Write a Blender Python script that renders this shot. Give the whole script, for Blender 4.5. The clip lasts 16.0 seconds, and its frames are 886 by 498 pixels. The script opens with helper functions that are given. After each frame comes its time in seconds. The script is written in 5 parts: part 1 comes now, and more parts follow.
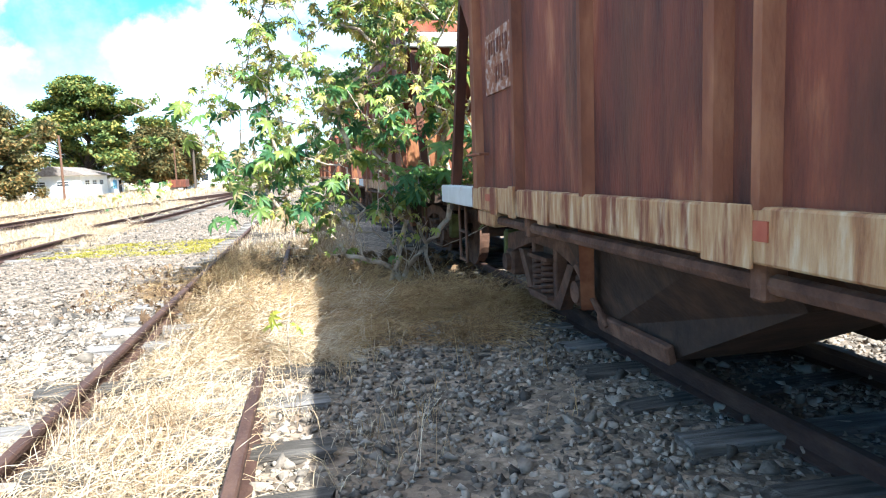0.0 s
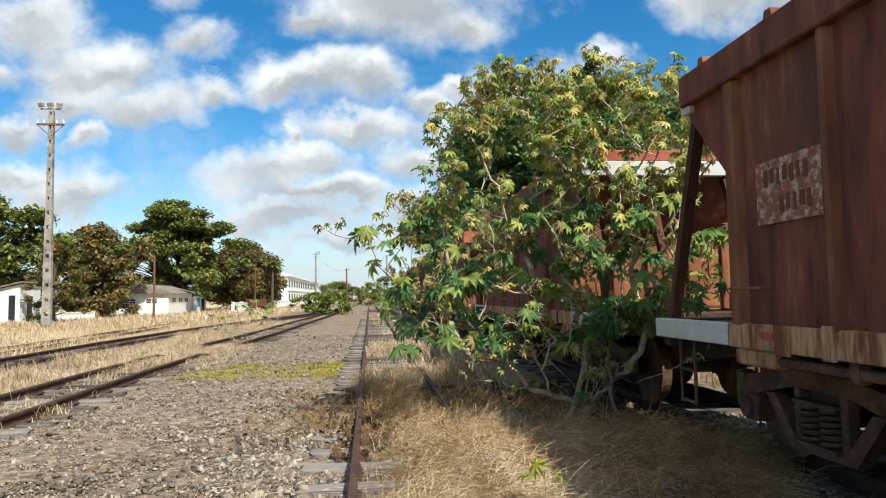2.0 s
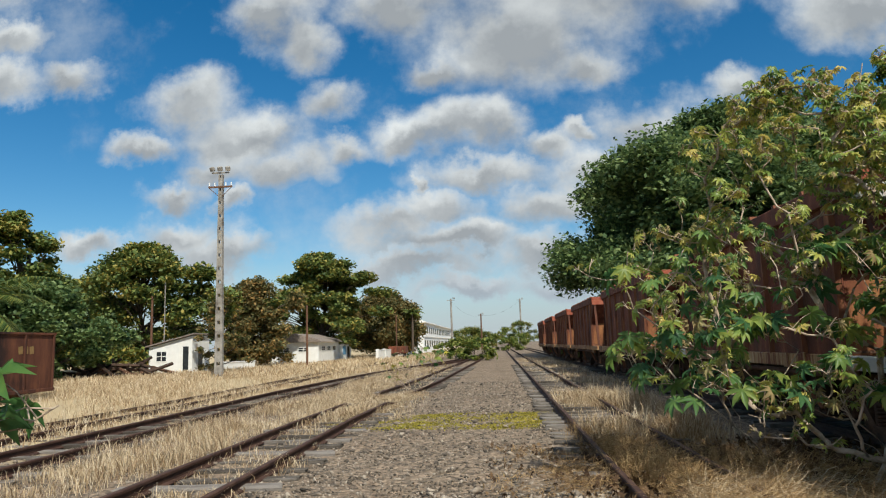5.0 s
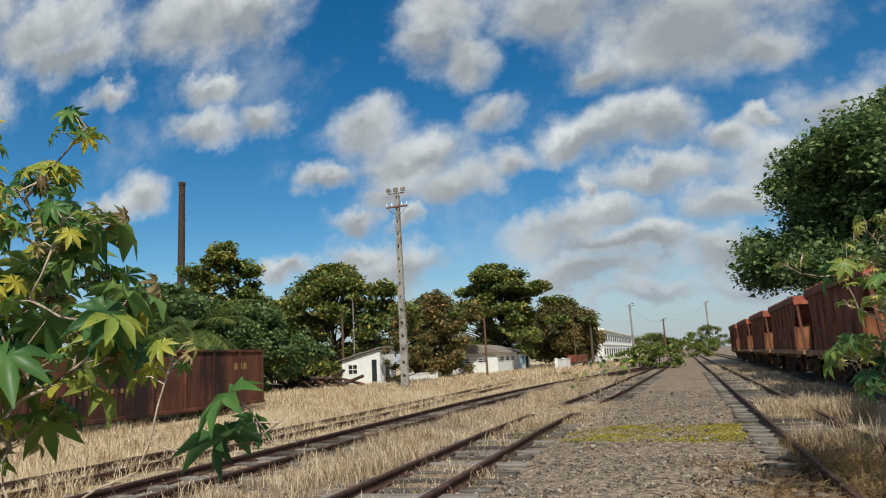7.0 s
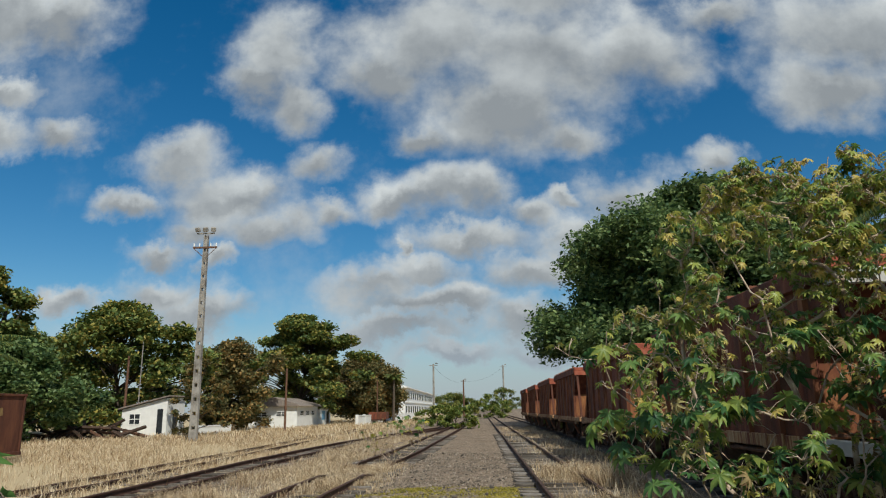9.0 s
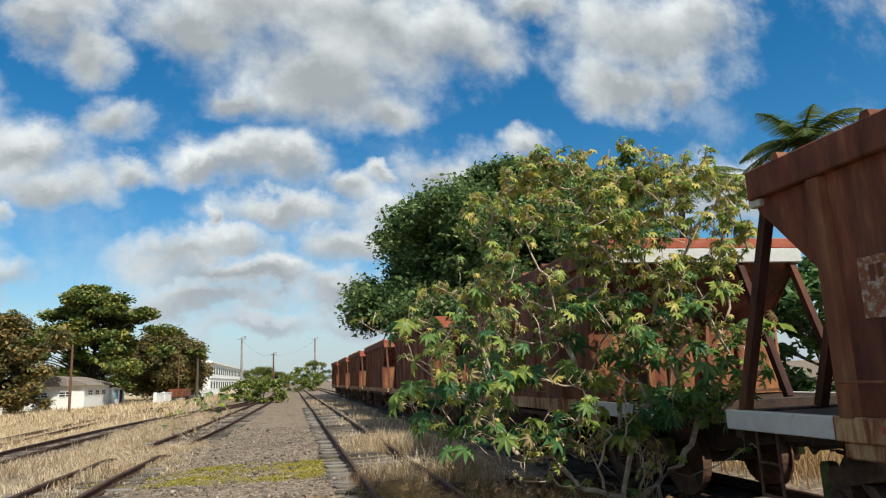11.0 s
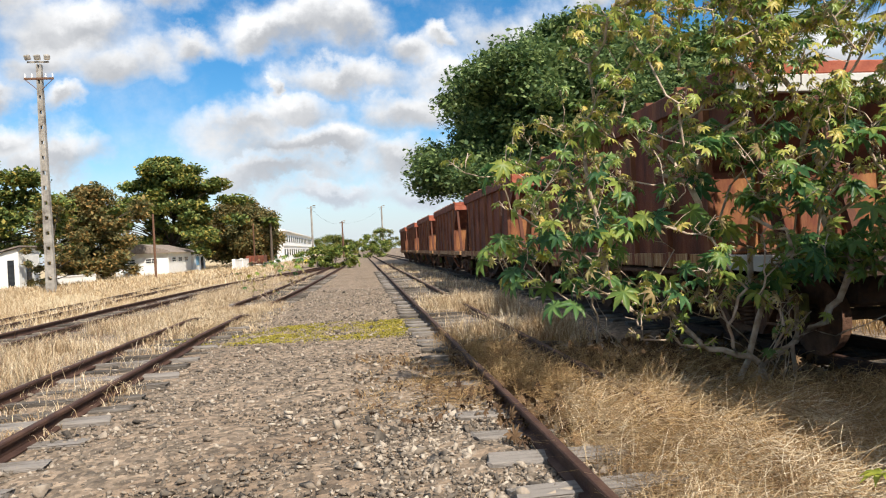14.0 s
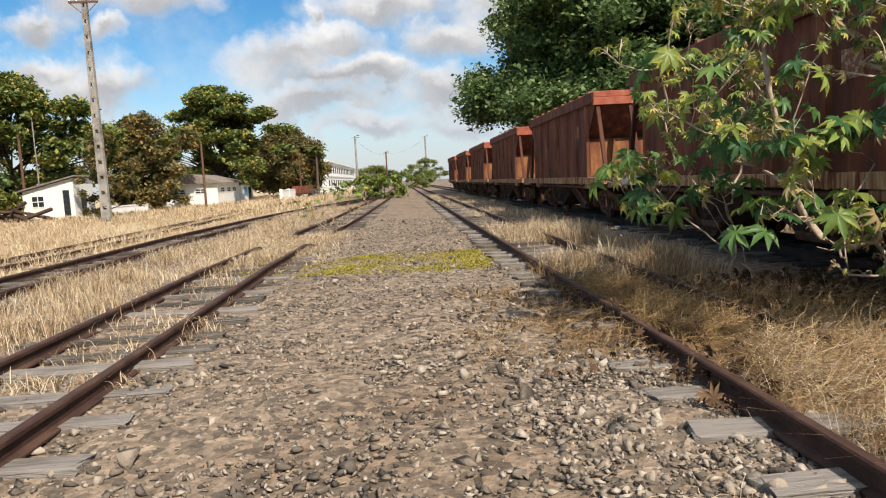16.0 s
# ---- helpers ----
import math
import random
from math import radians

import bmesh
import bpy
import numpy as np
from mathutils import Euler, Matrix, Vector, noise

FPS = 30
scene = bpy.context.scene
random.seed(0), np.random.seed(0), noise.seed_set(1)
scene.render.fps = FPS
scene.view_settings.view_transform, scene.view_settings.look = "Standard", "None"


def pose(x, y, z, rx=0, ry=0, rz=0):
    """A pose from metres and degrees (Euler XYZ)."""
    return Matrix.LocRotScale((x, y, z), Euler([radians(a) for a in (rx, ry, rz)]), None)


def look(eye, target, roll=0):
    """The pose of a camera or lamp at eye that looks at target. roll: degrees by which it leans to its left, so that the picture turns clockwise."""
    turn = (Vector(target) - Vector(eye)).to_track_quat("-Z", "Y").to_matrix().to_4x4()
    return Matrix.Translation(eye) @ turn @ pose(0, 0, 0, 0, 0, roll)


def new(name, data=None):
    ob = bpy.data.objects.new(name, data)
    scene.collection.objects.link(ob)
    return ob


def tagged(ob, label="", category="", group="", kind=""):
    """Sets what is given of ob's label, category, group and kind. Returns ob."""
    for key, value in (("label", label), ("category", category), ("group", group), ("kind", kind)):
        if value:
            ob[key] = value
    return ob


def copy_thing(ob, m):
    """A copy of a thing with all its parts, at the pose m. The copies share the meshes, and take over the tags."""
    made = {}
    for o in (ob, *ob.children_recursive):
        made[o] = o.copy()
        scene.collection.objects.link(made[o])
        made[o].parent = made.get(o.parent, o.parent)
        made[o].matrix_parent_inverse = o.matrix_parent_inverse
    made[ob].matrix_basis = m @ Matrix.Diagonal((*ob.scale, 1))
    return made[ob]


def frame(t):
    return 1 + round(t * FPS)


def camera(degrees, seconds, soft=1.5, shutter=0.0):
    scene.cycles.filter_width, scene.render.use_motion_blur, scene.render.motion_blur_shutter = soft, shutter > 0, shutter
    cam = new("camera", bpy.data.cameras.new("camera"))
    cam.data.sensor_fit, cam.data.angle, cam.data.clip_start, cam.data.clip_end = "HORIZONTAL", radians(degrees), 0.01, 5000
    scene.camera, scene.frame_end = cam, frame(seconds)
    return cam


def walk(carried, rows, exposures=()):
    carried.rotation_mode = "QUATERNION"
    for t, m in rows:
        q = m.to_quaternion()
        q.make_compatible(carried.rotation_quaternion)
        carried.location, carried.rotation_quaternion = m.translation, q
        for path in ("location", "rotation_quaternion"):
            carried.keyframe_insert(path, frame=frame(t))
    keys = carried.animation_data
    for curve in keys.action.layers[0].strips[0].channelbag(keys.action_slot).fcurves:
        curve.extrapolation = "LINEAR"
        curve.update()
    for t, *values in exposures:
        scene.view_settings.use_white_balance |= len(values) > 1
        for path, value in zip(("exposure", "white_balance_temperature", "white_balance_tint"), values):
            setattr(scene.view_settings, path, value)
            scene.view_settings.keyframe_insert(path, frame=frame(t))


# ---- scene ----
cam = camera(66.5, 16.0, soft=1.15)
METRES, EYE, TILT, LEAN, TURN = 6.0, 1.35, 0.0, 0.0, -11.1
ROWS = [
    (0.0, 0.0, 0.0, 0.0, -0.26, -6.68, 2.18),
    (0.5, -0.0533, 0.0141, -0.0057, 2.7, -5.77, 0.7),
    (1.0, -0.1119, 0.0325, 0.0059, 4.53, -0.74, -1.41),
    (1.5, -0.1661, 0.0229, 0.0101, 3.59, 2.28, 2.39),
    (2.0, -0.2276, 0.0509, 0.0134, 4.94, 3.99, 0.9),
    (2.5, -0.2866, 0.0551, 0.0157, 8.8, 4.5, 0.07),
    (3.0, -0.3347, 0.0535, 0.018, 6.57, 3.64, 2.57),
    (3.5, -0.3722, 0.0625, 0.0201, 6.61, 6.33, -2.22),
    (4.0, -0.4111, 0.0765, 0.0231, 10.8, 8.1, -1.16),
    (6.5, -0.478, 0.1066, 0.0219, 23.42, 7.87, 2.67),
    (7.0, -0.4817, 0.1059, 0.0251, 30.61, 9.45, 3.1),
    (7.5, -0.4826, 0.1014, 0.0256, 37.2, 9.54, 4.07),
    (8.0, -0.4738, 0.0952, 0.0254, 35.1, 9.03, 3.55),
    (8.5, -0.4569, 0.095, 0.0326, 23.02, 11.9, 2.74),
    (9.0, -0.4497, 0.0774, 0.0415, 14.27, 13.35, 0.9),
    (9.5, -0.4426, 0.0794, 0.0456, 7.26, 12.53, 1.92),
    (10.0, -0.439, 0.0772, 0.0451, 2.15, 12.12, 2.53),
    (12.5, -0.4322, 0.0994, 0.0258, -4.33, 2.94, 3.69),
    (13.0, -0.4404, 0.1371, 0.0169, -4.84, -0.85, 6.72),
    (13.5, -0.4574, 0.1633, 0.0187, -9.53, -0.57, -0.58),
    (14.0, -0.492, 0.2357, 0.0193, 4.14, -0.31, 2.96),
    (14.5, -0.5183, 0.2737, 0.0156, 3.34, 1.19, 3.18),
    (15.0, -0.5531, 0.3168, 0.0185, 3.54, -0.02, 5.89),
    (15.5, -0.5961, 0.3632, 0.011, 10.58, -4.94, 2.99),
    (16.0, -0.6332, 0.4098, 0.0026, 7.62, -5.95, 3.05),
]
EXPOSURES = [(0.0, 1.9, 5450, 5), (0.5, 1.55, 5700, 7), (1.0, 1.08, 6000, 7), (1.5, 0.79, 6250, 7), (2.0, 0.58, 6350, 7), (4.0, 0.16, 6350, 6), (7.0, -0.06, 6300, 6),
             (8.5, -0.2, 6300, 5), (9.0, -0.24, 6250, 5), (10.0, -0.03, 6350, 5), (12.5, 0.73, 6350, 9), (13.0, 0.87, 6550, 11), (14.0, 0.62, 6550, 11), (16.0, 0.45, 6700, 12)]
walk(cam, [(t, pose(0, 0, EYE, TILT, LEAN, TURN) @ pose(METRES * x, METRES * y, METRES * z, 90 + pitch, roll, yaw)) for t, x, y, z, yaw, pitch, roll in ROWS], EXPOSURES)

SKY_GAIN, SKY_STRENGTH, SUN_POWER = 0.086, 1.14, 4.8

# lens, path and exposure above; what follows is the place

# ---------- world, sun ----------
SUN_DIR = Vector((0.41, -0.8, 1.0)).normalized()
world = bpy.data.worlds.new("sky")
scene.world = world
world.use_nodes = True
wt = world.node_tree
wt.nodes.clear()


def wn(kind, **kw):
    n = wt.nodes.new(kind)
    for k, v in kw.items():
        if k == "op":
            n.operation = v
    return n


def wmath(op, a, b=None, clamp=False):
    n = wn("ShaderNodeMath", op=op)
    n.use_clamp = clamp
    for i, v in enumerate((a, b)):
        if v is None:
            continue
        if isinstance(v, (int, float)):
            n.inputs[i].default_value = v
        else:
            wt.links.new(v, n.inputs[i])
    return n.outputs[0]


sky = wn("ShaderNodeTexSky")
sky.sky_type = "NISHITA"
sky.sun_disc = False
sky.sun_elevation = math.asin(SUN_DIR.z)
sky.sun_rotation = math.atan2(SUN_DIR.x, SUN_DIR.y)
sky.air_density, sky.dust_density, sky.ozone_density = 1.0, 0.3, 2.2
coord = wn("ShaderNodeTexCoord").outputs["Generated"]
sep = wn("ShaderNodeSeparateXYZ")
wt.links.new(coord, sep.inputs[0])
ahead = wmath("MAXIMUM", wmath("ABSOLUTE", sep.outputs[1]), 0.12)
flat = wn("ShaderNodeCombineXYZ")
wt.links.new(wmath("DIVIDE", sep.outputs[0], ahead), flat.inputs[0])
wt.links.new(wmath("DIVIDE", sep.outputs[2], ahead), flat.inputs[1])
# edges of the clouds are frayed by two scales of noise
fray = wn("ShaderNodeTexNoise")
fray.inputs["Scale"].default_value, fray.inputs["Detail"].default_value, fray.inputs["Roughness"].default_value = 7.0, 7.0, 0.6
wt.links.new(flat.outputs[0], fray.inputs["Vector"])
sub = wn("ShaderNodeVectorMath", op="SUBTRACT")
wt.links.new(fray.outputs["Color"], sub.inputs[0])
sub.inputs[1].default_value = (0.5, 0.5, 0.5)
scl = wn("ShaderNodeVectorMath", op="SCALE")
wt.links.new(sub.outputs[0], scl.inputs[0])
scl.inputs["Scale"].default_value = 0.16
bent = wn("ShaderNodeVectorMath", op="ADD")
wt.links.new(flat.outputs[0], bent.inputs[0])
wt.links.new(scl.outputs[0], bent.inputs[1])
# cumulus: azimuth and height (tangents), half width and half height
HIGH_CLOUDS = [
    (-0.472, 0.394, 0.067, 0.038), (-0.398, 0.341, 0.097, 0.048), (-0.316, 0.284, 0.07, 0.038), (-0.346, 0.358, 0.042, 0.034), (-0.429, 0.287, 0.061, 0.029),
    (-0.546, 0.326, 0.048, 0.023), (-0.23, 0.309, 0.042, 0.023), (-0.25, 0.393, 0.053, 0.033), (-0.325, 0.582, 0.069, 0.082), (-0.355, 0.532, 0.055, 0.04),
    (-0.276, 0.5, 0.046, 0.042), (-0.071, 0.596, 0.139, 0.087), (0.113, 0.56, 0.165, 0.101), (0.037, 0.463, 0.135, 0.068), (-0.081, 0.435, 0.043, 0.031),
    (0.261, 0.566, 0.087, 0.066), (-0.144, 0.547, 0.055, 0.06), (0.152, 0.426, 0.054, 0.031), (0.1, 0.685, 0.189, 0.064), (0.405, 0.624, 0.084, 0.033),
    (0.612, 0.577, 0.147, 0.097), (0.561, 0.474, 0.094, 0.049), (0.671, 0.481, 0.045, 0.047),
]
LEFT_CLOUDS = [
    (-0.055, 0.328, 0.092, 0.04), (0.007, 0.34, 0.044, 0.039), (-0.125, 0.325, 0.048, 0.029), (-0.013, 0.255, 0.099, 0.024), (0.084, 0.297, 0.048, 0.025),
    (0.137, 0.319, 0.028, 0.013), (-0.091, 0.201, 0.081, 0.028), (-0.158, 0.175, 0.081, 0.029), (-0.074, 0.147, 0.126, 0.027), (-0.124, 0.115, 0.117, 0.02),
    (-0.015, 0.163, 0.059, 0.024), (0.08, 0.204, 0.064, 0.033), (0.151, 0.251, 0.069, 0.037), (0.233, 0.312, 0.065, 0.047), (0.069, 0.127, 0.059, 0.034),
    (-0.041, 0.086, 0.075, 0.015), (0.092, 0.085, 0.058, 0.018), (0.369, 0.359, 0.044, 0.026), (-0.116, 0.244, 0.011, 0.019), (-0.482, 0.187, 0.072, 0.03),
    (-0.428, 0.152, 0.072, 0.026), (-0.496, 0.249, 0.054, 0.021), (-0.391, 0.228, 0.031, 0.018),
]
LOW_CLOUDS = [
    (-0.634, 0.173, 0.051, 0.019), (-1.497, 0.855, 0.222, 0.102), (-1.224, 0.751, 0.189, 0.079),
    (-1.136, 0.682, 0.136, 0.046), (-1.504, 0.583, 0.165, 0.074), (-1.037, 0.568, 0.066, 0.025), (-0.826, 0.68, 0.177, 0.072), (-0.703, 0.669, 0.078, 0.058),
    (-0.818, 0.467, 0.075, 0.034), (-0.674, 0.464, 0.062, 0.033), (-0.788, 0.54, 0.068, 0.028), (-0.948, 0.341, 0.055, 0.044), (-1.053, 0.323, 0.093, 0.031),
    (1.3, 0.8, 0.3, 0.12), (1.3, 0.35, 0.3, 0.08), (-1.7, 0.6, 0.3, 0.1), (0.72, 0.62, 0.1, 0.07),
    (0.75, 0.3, 0.12, 0.05),
]
depth = None
lift = None
for u, v, a, b in HIGH_CLOUDS + LEFT_CLOUDS + LOW_CLOUDS:
    place = bent.outputs[0]
    if depth is not None:
        # each heap waits for the one before it, which keeps the shader's memory small
        wait = wn("ShaderNodeVectorMath", op="MULTIPLY_ADD")
        wt.links.new(wmath("ADD", depth, lift), wait.inputs[0])
        wait.inputs[1].default_value = (1e-7, 1e-7, 1e-7)
        wt.links.new(place, wait.inputs[2])
        place = wait.outputs[0]
    off = wn("ShaderNodeVectorMath", op="SUBTRACT")
    wt.links.new(place, off.inputs[0])
    off.inputs[1].default_value = (u, v, 0)
    mul = wn("ShaderNodeVectorMath", op="MULTIPLY")
    wt.links.new(off.outputs[0], mul.inputs[0])
    mul.inputs[1].default_value = (0.72 / a, 0.72 / b, 0)
    ln = wn("ShaderNodeVectorMath", op="LENGTH")
    wt.links.new(mul.outputs[0], ln.inputs[0])
    d = wmath("SUBTRACT", 1.0, ln.outputs["Value"])
    hs = wn("ShaderNodeSeparateXYZ")
    wt.links.new(mul.outputs[0], hs.inputs[0])
    h = wmath("MULTIPLY", hs.outputs[1], wmath("MULTIPLY", d, 1.0, True))
    if depth is None:
        depth = d
    else:
        blend = wn("ShaderNodeMath", op="SMOOTH_MAX")
        wt.links.new(depth, blend.inputs[0])
        wt.links.new(d, blend.inputs[1])
        blend.inputs[2].default_value = 0.25
        depth = blend.outputs[0]
    lift = h if lift is None else wmath("ADD", lift, h)
puff = wn("ShaderNodeTexNoise")
puff.inputs["Scale"].default_value, puff.inputs["Detail"].default_value, puff.inputs["Roughness"].default_value = 11.0, 8.0, 0.58
wt.links.new(flat.outputs[0], puff.inputs["Vector"])
wisp = wmath("MULTIPLY", wmath("SUBTRACT", puff.outputs[0], 0.5), 1.15)
ramp = wn("ShaderNodeMapRange")
ramp.interpolation_type = "SMOOTHSTEP"
wt.links.new(wmath("ADD", depth, wisp), ramp.inputs[0])
ramp.inputs[1].default_value, ramp.inputs[2].default_value = -0.16, 0.75
shade = wn("ShaderNodeMapRange")
wt.links.new(wmath("SUBTRACT", wmath("ADD", wmath("MULTIPLY", lift, 0.7), wmath("MULTIPLY", wisp, 0.5)), wmath("MULTIPLY", wmath("MAXIMUM", depth, 0.0), 0.34)), shade.inputs[0])
shade.inputs[1].default_value, shade.inputs[2].default_value = -0.42, 0.2
# thin veils between the heaps
veil = wn("ShaderNodeTexNoise")
veil.inputs["Scale"].default_value, veil.inputs["Detail"].default_value, veil.inputs["Roughness"].default_value = 3.2, 9.0, 0.62
wt.links.new(flat.outputs[0], veil.inputs["Vector"])
thin = wn("ShaderNodeMapRange")
thin.interpolation_type = "SMOOTHSTEP"
wt.links.new(veil.outputs[0], thin.inputs[0])
thin.inputs[1].default_value, thin.inputs[2].default_value, thin.inputs[4].default_value = 0.5, 0.74, 0.4
# unseen broken cloud added above the view, to brighten the shade
over = wn("ShaderNodeTexNoise")
over.inputs["Scale"].default_value, over.inputs["Detail"].default_value, over.inputs["Roughness"].default_value = 3.0, 7.0, 0.55
wt.links.new(coord, over.inputs["Vector"])
heap = wn("ShaderNodeMapRange")
heap.interpolation_type = "SMOOTHSTEP"
wt.links.new(over.outputs[0], heap.inputs[0])
heap.inputs[1].default_value, heap.inputs[2].default_value = 0.38, 0.52
high = wn("ShaderNodeMapRange")
high.interpolation_type = "SMOOTHSTEP"
wt.links.new(sep.outputs[2], high.inputs[0])
high.inputs[1].default_value, high.inputs[2].default_value = 0.58, 0.74
cover = wmath("MAXIMUM", wmath("MAXIMUM", ramp.outputs[0], thin.outputs[0]), wmath("MULTIPLY", heap.outputs[0], high.outputs[0]))
tone = wn("ShaderNodeMix")
tone.data_type = "RGBA"
wt.links.new(shade.outputs[0], tone.inputs[0])
tone.inputs[6].default_value, tone.inputs[7].default_value = (0.3, 0.315, 0.335, 1), (0.7, 0.71, 0.71, 1)
skyb = wn("ShaderNodeVectorMath", op="SCALE")
hsv = wn("ShaderNodeHueSaturation")
hsv.inputs["Hue"].default_value, hsv.inputs["Saturation"].default_value = 0.496, 1.42
wt.links.new(sky.outputs[0], hsv.inputs["Color"])
wt.links.new(hsv.outputs[0], skyb.inputs[0])
skyb.inputs["Scale"].default_value = SKY_GAIN
mixc = wn("ShaderNodeMix")
mixc.data_type = "RGBA"
wt.links.new(cover, mixc.inputs[0])
wt.links.new(skyb.outputs[0], mixc.inputs[6])
wt.links.new(tone.outputs[2], mixc.inputs[7])
low = wn("ShaderNodeMapRange")
low.interpolation_type = "SMOOTHSTEP"
wt.links.new(sep.outputs[2], low.inputs[0])
low.inputs[1].default_value, low.inputs[2].default_value, low.inputs[3].default_value, low.inputs[4].default_value = 0.0, 0.16, 0.85, 0.0
haze = wn("ShaderNodeMix")
haze.data_type = "RGBA"
wt.links.new(low.outputs[0], haze.inputs[0])
wt.links.new(mixc.outputs[2], haze.inputs[6])
haze.inputs[7].default_value = (0.36, 0.42, 0.49, 1)
bg = wn("ShaderNodeBackground")
wt.links.new(haze.outputs[2], bg.inputs[0])
bg.inputs[1].default_value = SKY_STRENGTH
wout = wn("ShaderNodeOutputWorld")
wt.links.new(bg.outputs[0], wout.inputs[0])

sun = new("sun", bpy.data.lights.new("sun", "SUN"))
sun.data.energy, sun.data.angle, sun.data.color = SUN_POWER, radians(0.53), (1.0, 0.94, 0.84)
sun.matrix_world = look(SUN_DIR * 60, (0, 0, 0))

# ---------- materials ----------


def material(name, colours, scale=6.0, rough=0.85, metal=0.0, bump=0.3, bump_scale=None, stretch=(1, 1, 1), island=0.0, objrand=0.0,
             translucent=0.0, stain=None, stain_scale=1.2, stain_at=(0.5, 0.62), detail=8.0):
    """colours: two to four base colours, mixed by noise; stain: a colour in large patches; island: how far each loose piece varies."""
    m = bpy.data.materials.new(name)
    m.use_nodes = True
    t = m.node_tree
    p = t.nodes["Principled BSDF"]
    tc = t.nodes.new("ShaderNodeTexCoord")
    mp = t.nodes.new("ShaderNodeMapping")
    mp.inputs["Scale"].default_value = stretch
    t.links.new(tc.outputs["Object"], mp.inputs[0])
    n = t.nodes.new("ShaderNodeTexNoise")
    n.inputs["Scale"].default_value, n.inputs["Detail"].default_value, n.inputs["Roughness"].default_value = scale, detail, 0.62
    t.links.new(mp.outputs[0], n.inputs["Vector"])
    fac = n.outputs[0]
    if island or objrand:
        if island:
            g = t.nodes.new("ShaderNodeNewGeometry")
            r = g.outputs["Random Per Island"]
        else:
            g = t.nodes.new("ShaderNodeObjectInfo")
            r = g.outputs["Random"]
        amt = island or objrand
        a = t.nodes.new("ShaderNodeMath")
        a.operation = "MULTIPLY_ADD"
        t.links.new(r, a.inputs[0])
        a.inputs[1].default_value, a.inputs[2].default_value = amt, -amt / 2
        b = t.nodes.new("ShaderNodeMath")
        b.operation = "ADD"
        t.links.new(fac, b.inputs[0])
        t.links.new(a.outputs[0], b.inputs[1])
        fac = b.outputs[0]
    cr = t.nodes.new("ShaderNodeValToRGB")
    lo, hi = (0.3, 0.7) if not (island or objrand) else (0.5 - 0.5 * max(0.35, island, objrand), 0.5 + 0.5 * max(0.35, island, objrand))
    el = cr.color_ramp.elements
    el[0].position, el[1].position = lo, hi
    el[0].color, el[1].color = (*colours[0], 1), (*colours[-1], 1)
    for i, c in enumerate(colours[1:-1], 1):
        e = el.new(lo + (hi - lo) * i / (len(colours) - 1))
        e.color = (*c, 1)
    t.links.new(fac, cr.inputs[0])
    col = cr.outputs[0]
    if stain:
        s = t.nodes.new("ShaderNodeTexNoise")
        s.inputs["Scale"].default_value, s.inputs["Detail"].default_value, s.inputs["Roughness"].default_value = stain_scale, 6, 0.65
        t.links.new(mp.outputs[0], s.inputs["Vector"])
        mr = t.nodes.new("ShaderNodeMapRange")
        t.links.new(s.outputs[0], mr.inputs[0])
        mr.inputs[1].default_value, mr.inputs[2].default_value = stain_at
        mx = t.nodes.new("ShaderNodeMix")
        mx.data_type = "RGBA"
        t.links.new(mr.outputs[0], mx.inputs[0])
        t.links.new(col, mx.inputs[6])
        mx.inputs[7].default_value = (*stain, 1)
        col = mx.outputs[2]
    t.links.new(col, p.inputs["Base Color"])
    p.inputs["Roughness"].default_value, p.inputs["Metallic"].default_value = rough, metal
    p.inputs["Specular IOR Level"].default_value = 0.3
    if bump:
        bn = t.nodes.new("ShaderNodeTexNoise")
        bn.inputs["Scale"].default_value, bn.inputs["Detail"].default_value = bump_scale or scale * 4, 5
        t.links.new(mp.outputs[0], bn.inputs["Vector"])
        bp = t.nodes.new("ShaderNodeBump")
        bp.inputs["Strength"].default_value, bp.inputs["Distance"].default_value = bump, 0.02
        t.links.new(bn.outputs[0], bp.inputs["Height"])
        t.links.new(bp.outputs[0], p.inputs["Normal"])
    if translucent:
        tr = t.nodes.new("ShaderNodeBsdfTranslucent")
        t.links.new(col, tr.inputs[0])
        ms = t.nodes.new("ShaderNodeMixShader")
        ms.inputs[0].default_value = translucent
        t.links.new(p.outputs[0], ms.inputs[1])
        t.links.new(tr.outputs[0], ms.inputs[2])
        t.links.new(ms.outputs[0], t.nodes["Material Output"].inputs[0])
    return m


RUST_SIDE = material("rusty_red_steel", [(0.055, 0.016, 0.011), (0.13, 0.036, 0.02), (0.19, 0.056, 0.028), (0.33, 0.13, 0.06)], 3.6, 0.75, 0.0, 0.35, 55,
                     (1.6, 1.6, 0.34), stain=(0.06, 0.03, 0.018), stain_scale=1.1, stain_at=(0.44, 0.66), detail=12.0)
DARK_RUST = material("dark_brown_rust_steel", [(0.05, 0.02, 0.013), (0.1, 0.036, 0.02), (0.16, 0.06, 0.03)], 2.0, 0.85, 0.0, 0.2, 30, (1.2, 1.2, 0.3), stain=(0.025, 0.012, 0.01), stain_scale=0.8)
RUST_END = material("orange_rust_steel", [(0.17, 0.06, 0.026), (0.29, 0.12, 0.044), (0.42, 0.21, 0.08)], 4.0, 0.85, 0.0, 0.3, 30, (1.4, 1.4, 0.5),
                    stain=(0.14, 0.042, 0.024), stain_scale=1.6, stain_at=(0.44, 0.62), detail=11.0)
RUST_RIB = material("rust_rib_steel", [(0.09, 0.032, 0.018), (0.19, 0.07, 0.034), (0.3, 0.135, 0.065)], 4.0, 0.85, 0.0, 0.3, 50, (1, 1, 0.3))
